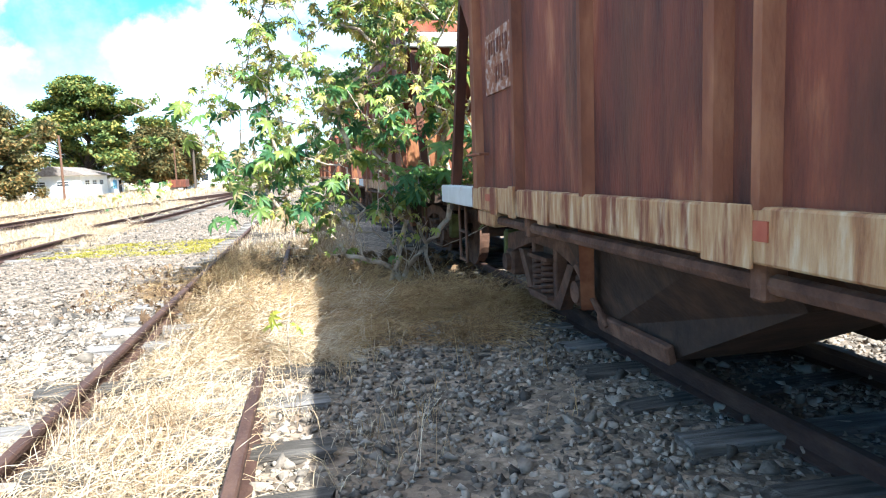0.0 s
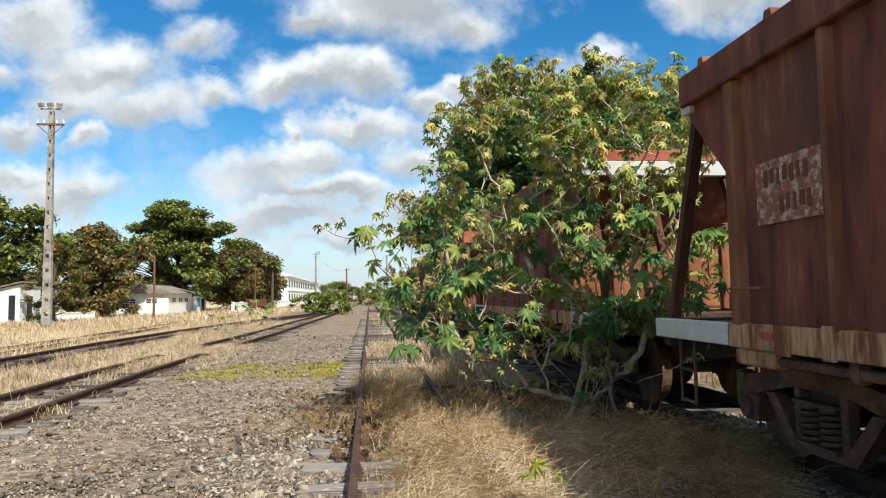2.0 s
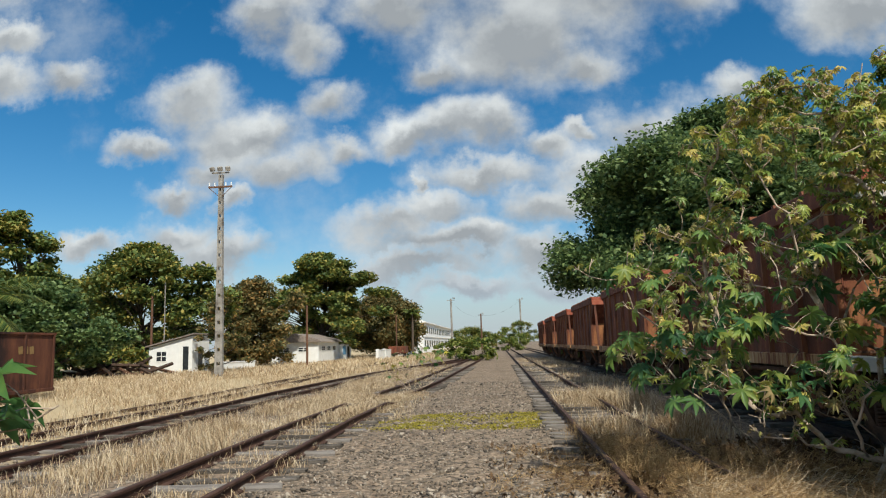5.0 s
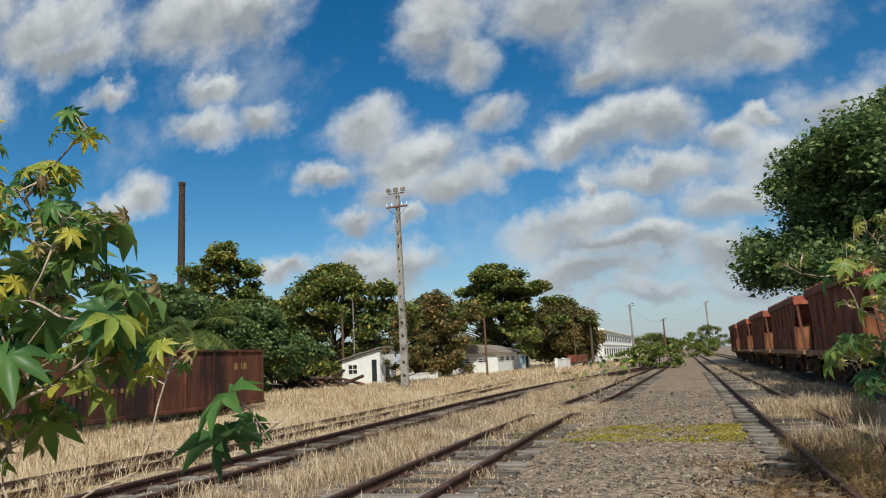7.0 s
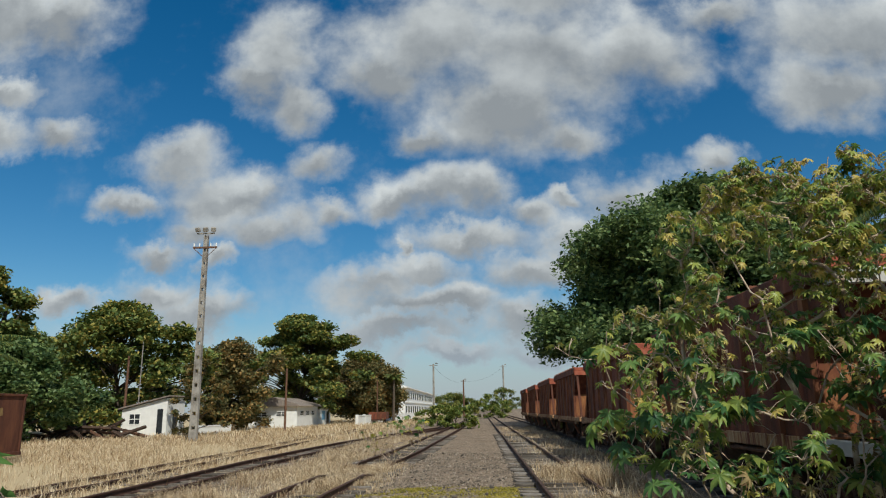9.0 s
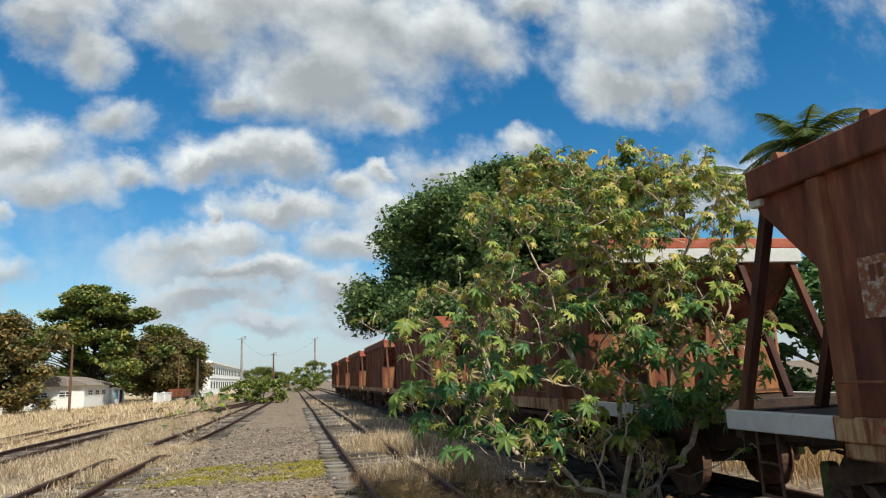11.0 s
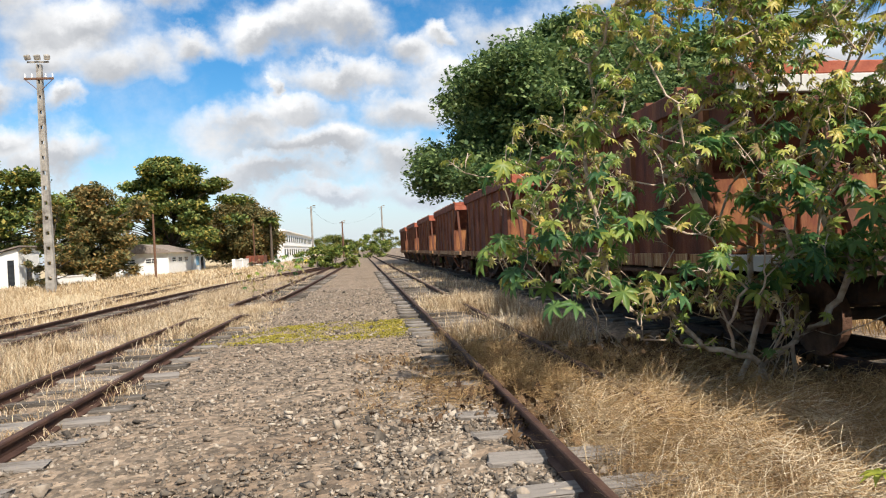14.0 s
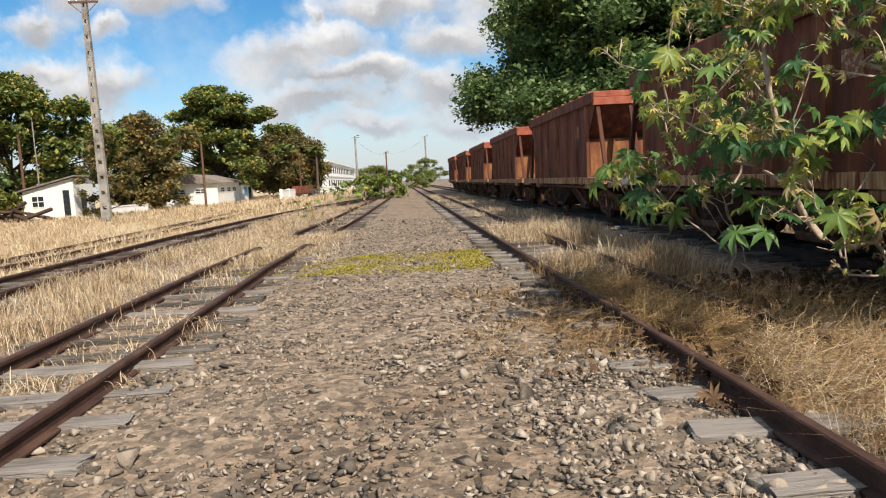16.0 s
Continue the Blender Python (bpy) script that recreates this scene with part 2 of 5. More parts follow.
RUST_RED = material("red_primer_steel", [(0.22, 0.05, 0.03), (0.33, 0.085, 0.045), (0.38, 0.13, 0.07)], 5.0, 0.75, 0.0, 0.2, 40)
SILL = material("ochre_rusted_paint", [(0.14, 0.05, 0.025), (0.33, 0.17, 0.075), (0.45, 0.29, 0.145), (0.56, 0.45, 0.3)], 5.5, 0.8, 0.0, 0.3, 60,
                (3.0, 3.0, 0.45), stain=(0.17, 0.055, 0.028), stain_scale=2.2, stain_at=(0.5, 0.6), detail=12.0)
WHITE_STEEL = material("chalky_white_paint", [(0.468, 0.452, 0.413), (0.562, 0.546, 0.507)], 6.0, 0.7, 0.0, 0.1, 40, stain=(0.4, 0.2, 0.1), stain_scale=3.5, stain_at=(0.6, 0.72))
PATCH = material("worn_white_patch", [(0.5, 0.44, 0.37), (0.6, 0.53, 0.46)], 9.0, 0.8, 0.0, 0.2, 50, stain=(0.22, 0.085, 0.04), stain_scale=14.0, stain_at=(0.3, 0.52))
UNDER = material("dark_greasy_steel", [(0.022, 0.015, 0.011), (0.05, 0.03, 0.02), (0.1, 0.055, 0.034)], 5.0, 0.8, 0.0, 0.3, 40)
UNDER_RUST = material("brown_rust_iron", [(0.05, 0.026, 0.017), (0.12, 0.06, 0.036), (0.21, 0.115, 0.068)], 6.0, 0.85, 0.0, 0.4, 60)
MOSSY = material("mossy_iron", [(0.06, 0.045, 0.02), (0.13, 0.13, 0.04), (0.2, 0.19, 0.06)], 7.0, 0.9, 0.0, 0.4, 60)
RAIL = material("rusted_rail", [(0.032, 0.015, 0.011), (0.059, 0.029, 0.02), (0.091, 0.049, 0.032)], 9.0, 0.75, 0.0, 0.3, 80, (1, 0.4, 1))
WOOD = material("weathered_sleeper_wood", [(0.06, 0.05, 0.04), (0.14, 0.12, 0.1), (0.25, 0.222, 0.195)], 3.0, 0.95, 0.0, 0.8, 18, (0.7, 7, 7), objrand=0.35)
STONE = material("ballast_stone", [(0.06, 0.051, 0.042), (0.165, 0.134, 0.103), (0.26, 0.21, 0.16), (0.42, 0.355, 0.28)], 9.0, 0.95, 0.0, 0.4, 60, island=0.7)
STRAW = material("dry_straw", [(0.27, 0.175, 0.095), (0.46, 0.335, 0.195), (0.6, 0.47, 0.3), (0.73, 0.62, 0.45)], 1.2, 0.9, 0.0, 0.0, island=0.55, translucent=0.25)
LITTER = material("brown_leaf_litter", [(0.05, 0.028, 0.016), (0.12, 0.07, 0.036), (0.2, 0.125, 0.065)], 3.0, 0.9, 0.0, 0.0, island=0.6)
# dead grass brown, warmed and saturated in place of dappled sun in shade
STRAW_BROWN = material("dapple_warmed_brown_dead_grass", [(0.19, 0.11, 0.05), (0.39, 0.25, 0.115), (0.56, 0.4, 0.2)], 1.5, 0.9, 0.0, 0.0, island=0.6, translucent=0.35)
MOSS = material("yellow_green_turf", [(0.17, 0.16, 0.025), (0.32, 0.27, 0.04), (0.45, 0.36, 0.07)], 2.0, 0.9, 0.0, 0.0, island=0.5, translucent=0.25)
CASTOR = material("castor_leaf", [(0.08, 0.15, 0.04), (0.19, 0.275, 0.06), (0.33, 0.38, 0.08), (0.5, 0.46, 0.11), (0.64, 0.5, 0.14)], 3.0, 0.33, 0.0, 0.0, island=0.75, translucent=0.4)
CASTOR_DRY = material("dry_castor_leaf", [(0.2, 0.13, 0.06), (0.36, 0.27, 0.12), (0.5, 0.4, 0.19), (0.48, 0.45, 0.15)], 3.0, 0.8, 0.0, 0.0, island=0.7, translucent=0.4)
CASTOR_YELLOW = material("yellow_castor_leaf", [(0.3, 0.34, 0.05), (0.5, 0.46, 0.06), (0.6, 0.5, 0.08)], 3.0, 0.5, 0.0, 0.0, island=0.5, translucent=0.4)
SHRUB = material("mid_green_shrub_leaf", [(0.03, 0.075, 0.022), (0.07, 0.14, 0.04), (0.12, 0.2, 0.06), (0.18, 0.26, 0.08)], 1.0, 0.55, 0.0, 0.0, island=0.6, translucent=0.35)
BARK = material("pale_castor_bark", [(0.26, 0.19, 0.125), (0.44, 0.34, 0.25), (0.56, 0.46, 0.36)], 12.0, 0.9, 0.0, 0.4, 60)
TRUNK = material("brown_tree_bark", [(0.06, 0.045, 0.032), (0.13, 0.10, 0.075)], 8.0, 0.95, 0.0, 0.6, 30)
LEAF_DARK = material("dark_mango_leaf", [(0.035, 0.07, 0.026), (0.085, 0.145, 0.05), (0.155, 0.22, 0.075), (0.26, 0.33, 0.12)], 1.0, 0.5, 0.0, 0.0, island=0.6, translucent=0.35)
LEAF_OLIVE = material("olive_tree_leaf", [(0.043, 0.073, 0.02), (0.104, 0.148, 0.038), (0.192, 0.227, 0.052), (0.365, 0.278, 0.061)], 0.5, 0.6, 0.0, 0.0, island=0.6, translucent=0.25)
LEAF_BROWN = material("brownish_tree_leaf", [(0.058, 0.069, 0.027), (0.138, 0.134, 0.049), (0.235, 0.196, 0.078), (0.392, 0.235, 0.078)], 0.5, 0.7, 0.0, 0.0, island=0.6, translucent=0.35)
LEAF_BRIGHT = material("bright_shrub_leaf", [(0.05, 0.09, 0.02), (0.12, 0.18, 0.035), (0.24, 0.28, 0.06), (0.36, 0.34, 0.09)], 1.0, 0.6, 0.0, 0.0, island=0.6, translucent=0.3)
PALM = material("palm_frond", [(0.03, 0.06, 0.015), (0.08, 0.13, 0.03), (0.2, 0.2, 0.04)], 1.0, 0.5, 0.0, 0.0, island=0.6, translucent=0.35)
CONCRETE = material("weathered_concrete", [(0.2, 0.18, 0.155), (0.3, 0.275, 0.24), (0.38, 0.35, 0.31)], 3.0, 0.9, 0.0, 0.4, 40, stain=(0.13, 0.11, 0.09), stain_scale=0.9)
PLASTER = material("whitewashed_plaster", [(0.66, 0.65, 0.62), (0.78, 0.77, 0.74)], 2.0, 0.9, 0.0, 0.2, 20, stain=(0.42, 0.38, 0.33), stain_scale=0.8, stain_at=(0.62, 0.78))
TILE = material("grey_brown_roof_tile", [(0.12, 0.095, 0.08), (0.22, 0.18, 0.15), (0.3, 0.25, 0.21)], 5.0, 0.9, 0.0, 0.5, 12, (1, 6, 1))
GLASS = material("dark_window_glass", [(0.02, 0.022, 0.025), (0.04, 0.045, 0.05)], 3.0, 0.15, 0.0, 0.0)
POST = material("brown_old_post", [(0.10, 0.05, 0.03), (0.17, 0.09, 0.055)], 6.0, 0.9, 0.0, 0.4, 40)
BLUE = material("faded_blue_paint", [(0.10, 0.25, 0.4), (0.16, 0.33, 0.48)], 4.0, 0.6, 0.0, 0.0)
YELLOW = material("faded_yellow_paint", [(0.2, 0.12, 0.045), (0.28, 0.18, 0.07)], 9.0, 0.8, 0.0, 0.1, 40)
WIRE = material("black_cable", [(0.02, 0.02, 0.02), (0.03, 0.03, 0.03)], 4.0, 0.6, 0.0, 0.0)


def ground_material():
    m = material("stony_dry_ground", [(0.1, 0.078, 0.057), (0.19, 0.149, 0.11), (0.29, 0.236, 0.178)], 16.0, 0.95, 0.0, 0.9, 34,
                 stain=(0.13, 0.09, 0.06), stain_scale=0.5, stain_at=(0.5, 0.72))
    t = m.node_tree
    p = t.nodes["Principled BSDF"]
    old = p.inputs["Base Color"].links[0].from_socket
    tc = t.nodes["Texture Coordinate"]
    # single stones by cells, beyond the reach of the modelled ones
    v = t.nodes.new("ShaderNodeTexVoronoi")
    v.inputs["Scale"].default_value = 15.0
    t.links.new(tc.outputs["Object"], v.inputs["Vector"])
    sepc = t.nodes.new("ShaderNodeSeparateColor")
    t.links.new(v.outputs["Color"], sepc.inputs[0])
    cr = t.nodes.new("ShaderNodeValToRGB")
    cr.color_ramp.elements[0].color = (0.5, 0.5, 0.5, 1)
    cr.color_ramp.elements[1].color = (1.6, 1.5, 1.4, 1)
    t.links.new(sepc.outputs[0], cr.inputs[0])
    mu = t.nodes.new("ShaderNodeMix")
    mu.data_type, mu.blend_type = "RGBA", "MULTIPLY"
    mu.inputs[0].default_value = 1.0
    t.links.new(old, mu.inputs[6])
    t.links.new(cr.outputs[0], mu.inputs[7])
    # dry field away from the tracks
    sx = t.nodes.new("ShaderNodeSeparateXYZ")
    t.links.new(tc.outputs["Object"], sx.inputs[0])
    nz = t.nodes.new("ShaderNodeTexNoise")
    nz.inputs["Scale"].default_value, nz.inputs["Detail"].default_value = 0.35, 5
    t.links.new(tc.outputs["Object"], nz.inputs["Vector"])
    ad = t.nodes.new("ShaderNodeMath")
    ad.operation = "MULTIPLY_ADD"
    t.links.new(nz.outputs[0], ad.inputs[0])
    ad.inputs[1].default_value = 3.0
    t.links.new(sx.outputs[0], ad.inputs[2])
    mr = t.nodes.new("ShaderNodeMapRange")
    t.links.new(ad.outputs[0], mr.inputs[0])
    mr.inputs[1].default_value, mr.inputs[2].default_value = -7.5, -9.5
    mf = t.nodes.new("ShaderNodeMix")
    mf.data_type = "RGBA"
    t.links.new(mr.outputs[0], mf.inputs[0])
    t.links.new(mu.outputs[2], mf.inputs[6])
    mf.inputs[7].default_value = (0.43, 0.335, 0.2, 1)
    t.links.new(mf.outputs[2], p.inputs["Base Color"])
    return m


GROUND = ground_material()

# ---------- helpers ----------


def thing(name, label, category, at=(0, 0, 0), group="", kind=""):
    e = new(name)
    e.location = at
    return tagged(e, label, category, group, kind)


def mesh_of(bm, name, mat, smooth=False):
    me = bpy.data.meshes.new(name)
    bm.normal_update()
    bm.to_mesh(me)
    bm.free()
    me.materials.append(mat)
    if smooth:
        me.shade_smooth()
    return me


def part(name, bm, mat, parent, label="", smooth=False):
    ob = new(name, bm if isinstance(bm, bpy.types.Mesh) else mesh_of(bm, name, mat, smooth))
    ob.parent = parent
    if label:
        ob["label"] = label
    return ob


def box(bm, c, s, rot=None, bevel=0.0):
    m = Matrix.Translation(c)
    if rot is not None:
        m = m @ Euler([radians(a) for a in rot]).to_matrix().to_4x4()
    r = bmesh.ops.create_cube(bm, size=1, matrix=m @ Matrix.Diagonal((*s, 1)))
    if bevel:
        es = list({e for v in r["verts"] for e in v.link_edges})
        bmesh.ops.bevel(bm, geom=es, offset=bevel, segments=1, affect="EDGES")
    return bm


def bbox(c, s, rot=None, bevel=0.0):
    return box(bmesh.new(), c, s, rot, bevel)


def rod(bm, a, b, r0, r1=None, n=8):
    a, b = Vector(a), Vector(b)
    d = b - a
    m = Matrix.Translation((a + b) / 2) @ d.to_track_quat("Z", "Y").to_matrix().to_4x4()
    bmesh.ops.create_cone(bm, cap_ends=True, segments=n, radius1=r0, radius2=r0 if r1 is None else r1, depth=d.length, matrix=m)
    return bm


def beam(bm, a, b, w, h):
    """A square bar from a to b; w across, h the other way."""
    a, b = Vector(a), Vector(b)
    d = b - a
    m = Matrix.Translation((a + b) / 2) @ d.to_track_quat("Z", "Y").to_matrix().to_4x4()
    bmesh.ops.create_cube(bm, size=1, matrix=m @ Matrix.Diagonal((w, h, d.length, 1)))
    return bm


def prism(bm, pts, axis, lo, hi):
    """A flat outline pulled along an axis; pts are the other two coordinates."""
    def at(p, v):
        return {"x": (v, p[0], p[1]), "y": (p[0], v, p[1]), "z": (p[0], p[1], v)}[axis]
    a = [bm.verts.new(at(p, lo)) for p in pts]
    b = [bm.verts.new(at(p, hi)) for p in pts]
    bm.faces.new(a), bm.faces.new(b[::-1])
    for i in range(len(pts)):
        j = (i + 1) % len(pts)
        bm.faces.new((a[i], b[i], b[j], a[j]))
    bmesh.ops.recalc_face_normals(bm, faces=bm.faces)
    return bm


def raw_mesh(name, verts, faces_flat, sizes, mat):
    """A mesh straight from arrays: flat corner list and the corner count of each face."""
    me = bpy.data.meshes.new(name)
    me.vertices.add(len(verts))
    me.vertices.foreach_set("co", np.asarray(verts, dtype=np.float32).ravel())
    me.loops.add(len(faces_flat))
    me.loops.foreach_set("vertex_index", np.asarray(faces_flat, dtype=np.int32))
    me.polygons.add(len(sizes))
    starts = np.concatenate(([0], np.cumsum(sizes)[:-1])).astype(np.int32)
    me.polygons.foreach_set("loop_start", starts)
    me.update(calc_edges=True)
    me.materials.append(mat)
    return me


rng = np.random.default_rng(7)


def scatter(name, tv, tf, pos, rot, size, mat):
    """Copies of one small outline (verts tv, equal faces tf) joined into one mesh."""
    tv, tf = np.asarray(tv, float), np.asarray(tf, int)
    n = len(pos)
    v = np.einsum("nij,kj->nki", rot, tv) * size.reshape(n, 1, -1) + pos[:, None, :]
    f = tf[None] + (np.arange(n) * len(tv))[:, None, None]
    return raw_mesh(name, v.reshape(-1, 3), f.ravel(), np.full(n * len(tf), tf.shape[1]), mat)


def turns(n, tilt=1.0):
    """n random rotations; tilt 0 keeps them upright."""
    az, el, ro = rng.uniform(0, 2 * np.pi, n), rng.normal(0, tilt, n), rng.normal(0, tilt, n)
    ca, sa, ce, se, cr, sr = np.cos(az), np.sin(az), np.cos(el), np.sin(el), np.cos(ro), np.sin(ro)
    z = np.zeros(n)
    o = np.ones(n)
    rz = np.stack([ca, -sa, z, sa, ca, z, z, z, o], 1).reshape(n, 3, 3)
    rx = np.stack([o, z, z, z, ce, -se, z, se, ce], 1).reshape(n, 3, 3)
    ry = np.stack([cr, z, sr, z, o, z, -sr, z, cr], 1).reshape(n, 3, 3)
    return rz @ rx @ ry


def ground_z(x, y):
    return 0.025 * np.sin(x * 1.7 + 0.6 * np.sin(y * 0.9)) * np.sin(y * 1.3 + 0.5) - 0.02


# ---------- ground ----------
def build_ground():
    xs = np.concatenate(([-3000, -600, -150, -60, -35, -22], np.arange(-14, 6.01, 0.25), [9, 15, 30, 80, 300, 3000]))
    ys = np.concatenate(([-3000, -300, -40, -8], np.arange(-2, 32.01, 0.25), [36, 42, 50, 65, 90, 140, 300, 900, 4000]))
    gx, gy = np.meshgrid(xs, ys)
    near = ((gx > -14.1) & (gx < 6.1) & (gy > -2.1) & (gy < 32.1)).astype(float)
    gz = np.where(near > 0, ground_z(gx, gy) + rng.normal(0, 0.008, gx.shape), -0.02)
    v = np.stack([gx, gy, gz], -1).reshape(-1, 3)
    nx, ny = len(xs), len(ys)
    i, j = np.meshgrid(np.arange(nx - 1), np.arange(ny - 1))
    k = (j * nx + i).ravel()
    f = np.stack([k, k + 1, k + nx + 1, k + nx], 1)
    me = raw_mesh("ground", v, f.ravel(), np.full(len(f), 4), GROUND)
    me.shade_smooth()
    tagged(new("ground", me), "flat stony railway yard with dry soil and gravel", "ground", kind="structure")


build_ground()

# ---------- tracks ----------
RAIL_PROFILE = [(-0.06, 0.0), (0.06, 0.0), (0.06, 0.012), (0.012, 0.03), (0.01, 0.095), (0.032, 0.105), (0.033, 0.13), (0.025, 0.14), (-0.025, 0.14),
                (-0.033, 0.13), (-0.032, 0.105), (-0.01, 0.095), (-0.012, 0.03), (-0.06, 0.012)]
sleeper_mesh = []
for k in range(4):
    bm = bbox((0, 0, 0), (1.9, 0.2, 0.12), bevel=0.012)
    for v in bm.verts:
        v.co += Vector((random.uniform(-0.04, 0.04), random.uniform(-0.012, 0.012), random.uniform(-0.006, 0.006)))
    sleeper_mesh.append(mesh_of(bm, "sleeper", WOOD))


def track(name, label, left, right, y_sleepers, lift=0.0):
    """left, right: polylines of x over y for both rails."""
    root = thing(name, label, "railway track", kind="structure")
    for line in (left, right):
        bm = bmesh.new()
        rings = [[bm.verts.new((x + px, y, pz + lift - sum(down))) for px, pz in RAIL_PROFILE] for y, x, *down in line]
        for a, b in zip(rings, rings[1:]):
            for i in range(len(a)):
                j = (i + 1) % len(a)
                bm.faces.new((a[i], a[j], b[j], b[i]))
        bm.faces.new(rings[0]), bm.faces.new(rings[-1][::-1])
        bmesh.ops.recalc_face_normals(bm, faces=bm.faces)
        part("rail", bm, RAIL, root)
    ly, lx = zip(*[p[:2] for p in left])
    ry, rx = zip(*[p[:2] for p in right])
    y = y_sleepers[0]
    k = 0
    while y < y_sleepers[1]:
        cx = (np.interp(y, ly, lx) + np.interp(y, ry, rx)) / 2
        s = part("sleeper", sleeper_mesh[k % 4], WOOD, root)
        s.matrix_basis = pose(cx + random.uniform(-0.05, 0.05), y, -0.036 + random.uniform(-0.016, 0.014) + lift, random.uniform(-2, 2), random.uniform(-1, 1), random.uniform(-2.5, 2.5))
        y += random.uniform(0.56, 0.68)
        k += 1
    return root


def straight(x, ys):
    return [(y, x) for y in ys]


LONG = (-30, 0, 10, 20, 40, 80, 160, 400)
track("wagon_track", "rusty rails under the parked wagons on stone ballast", straight(2.16, LONG), straight(3.2, LONG), (-1, 40))
track("near_track", "rusty rails half buried in dry grass beside the wagons", [(y, -1.41 - 0.012 * max(0, y - 60) * 0.1) for y in LONG],
      [(-30, -0.37, 0), (3.6, -0.37, 0), (4.8, -0.37, 0.07), (6.6, -0.36, 0.07), (7.3, -0.37, 0), (12.5, -0.37, 0), (20, -0.37, 0), (80, -0.37, 0), (400, -0.37, 0)], (1.5, 45))
C_LINE = [(-30, -5.42, 0), (0, -5.4, 0), (8, -5.42, 0), (14, -5.46, 0), (17.6, -5.37, 0), (19.0, -5.31, 0.13), (20.6, -5.22, 0.13), (21.4, -5.14, 0), (28, -4.85, 0), (40, -4.6, 0),
          (57, -4.25, 0), (90, -3.9, 0), (160, -3.6, 0), (400, -3.5, 0)]
track("middle_track", "rusty siding rails with weathered sleepers in dry grass", [(y, x - 1.03, d) for y, x, d in C_LINE], C_LINE, (3, 45))
D_LINE = [(-30, -8.9), (8, -8.85), (16, -8.9), (23, -8.95), (30, -8.7), (36, -8.3), (43, -7.6), (50, -6.6), (60, -5.3), (75, -4.6)]
track("far_track", "rusty rails in tall yellow grass", [(y, x - 1.0) for y, x in D_LINE], D_LINE, (4, 45))
E_LINE = [(2, -11.3), (14, -11.2), (20, -11.2), (33, -11.6), (60, -12.2)]
track("field_track", "overgrown rails lying deep in straw", [(y, x - 1.0) for y, x in E_LINE], E_LINE, (8, 20), -0.03)

# ---------- hopper wagons ----------
L, W = 7.75, 1.37


def ring_wheel():
    bm = bmesh.new()
    m = Matrix.Rotation(radians(90), 4, "Y")
    for r, lo, hi in ((0.37, -0.06, 0.05), (0.41, 0.05, 0.075), (0.1, -0.1, 0.1)):
        bmesh.ops.create_cone(bm, cap_ends=True, segments=28, radius1=r, radius2=r, depth=hi - lo, matrix=m @ Matrix.Translation((0, 0, (lo + hi) / 2)))
    for k in range(10):
        a = k * math.tau / 10
        box(bm, (-0.065, 0.22 * math.cos(a), 0.22 * math.sin(a)), (0.02, 0.05, 0.05), bevel=0.01)
    return mesh_of(bm, "wheel", UNDER_RUST)


def spring_mesh():
    bm = bmesh.new()
    turns_n, n, r, w = 6, 14, 0.085, 0.016
    prev = None
    for i in range(turns_n * n + 1):
        a = i / n * math.tau
        c = Vector((r * math.cos(a), r * math.sin(a), 0.26 * i / (turns_n * n)))
        out = Vector((math.cos(a), math.sin(a), 0))
        ring = [bm.verts.new(c + out * w * math.cos(b) + Vector((0, 0, w * math.sin(b)))) for b in (0, 1.26, 2.51, 3.77, 5.03)]
        if prev:
            for k in range(5):
                bm.faces.new((prev[k], ring[k], ring[(k + 1) % 5], prev[(k + 1) % 5]))
        prev = ring
    return mesh_of(bm, "spring", UNDER_RUST)


WHEEL, SPRING = ring_wheel(), spring_mesh()


def side_frame(sx):
    """Cast side frame of a bogie: top chord, sloping lower chord, columns and the two journal boxes."""
    bm = bmesh.new()
    x0, x1 = sx - 0.05, sx + 0.05
    prism(bm, [(-0.98, 0.62), (-0.9, 0.76), (-0.3, 0.86), (0.3, 0.86), (0.9, 0.76), (0.98, 0.62), (0.86, 0.6), (0.62, 0.66), (0.27, 0.74), (-0.27, 0.74), (-0.62, 0.66), (-0.86, 0.6)], "x", x0, x1)
    prism(bm, [(-0.62, 0.66), (-0.34, 0.30), (0.34, 0.30), (0.62, 0.66), (0.5, 0.66), (0.27, 0.38), (-0.27, 0.38), (-0.5, 0.66)], "x", x0 + 0.003, x1 - 0.003)
    for s in (-1, 1):
        box(bm, (sx, s * 0.24, 0.57), (0.09, 0.07, 0.4), bevel=0.008)
        box(bm, (sx, s * 0.8, 0.52), (0.16, 0.2, 0.22), bevel=0.02)
        rod(bm, (sx - 0.12 * (1 if sx > 0 else -1) * -1, s * 0.8, 0.52), (sx, s * 0.8, 0.52), 0.075, 0.085, 12)
    return bm


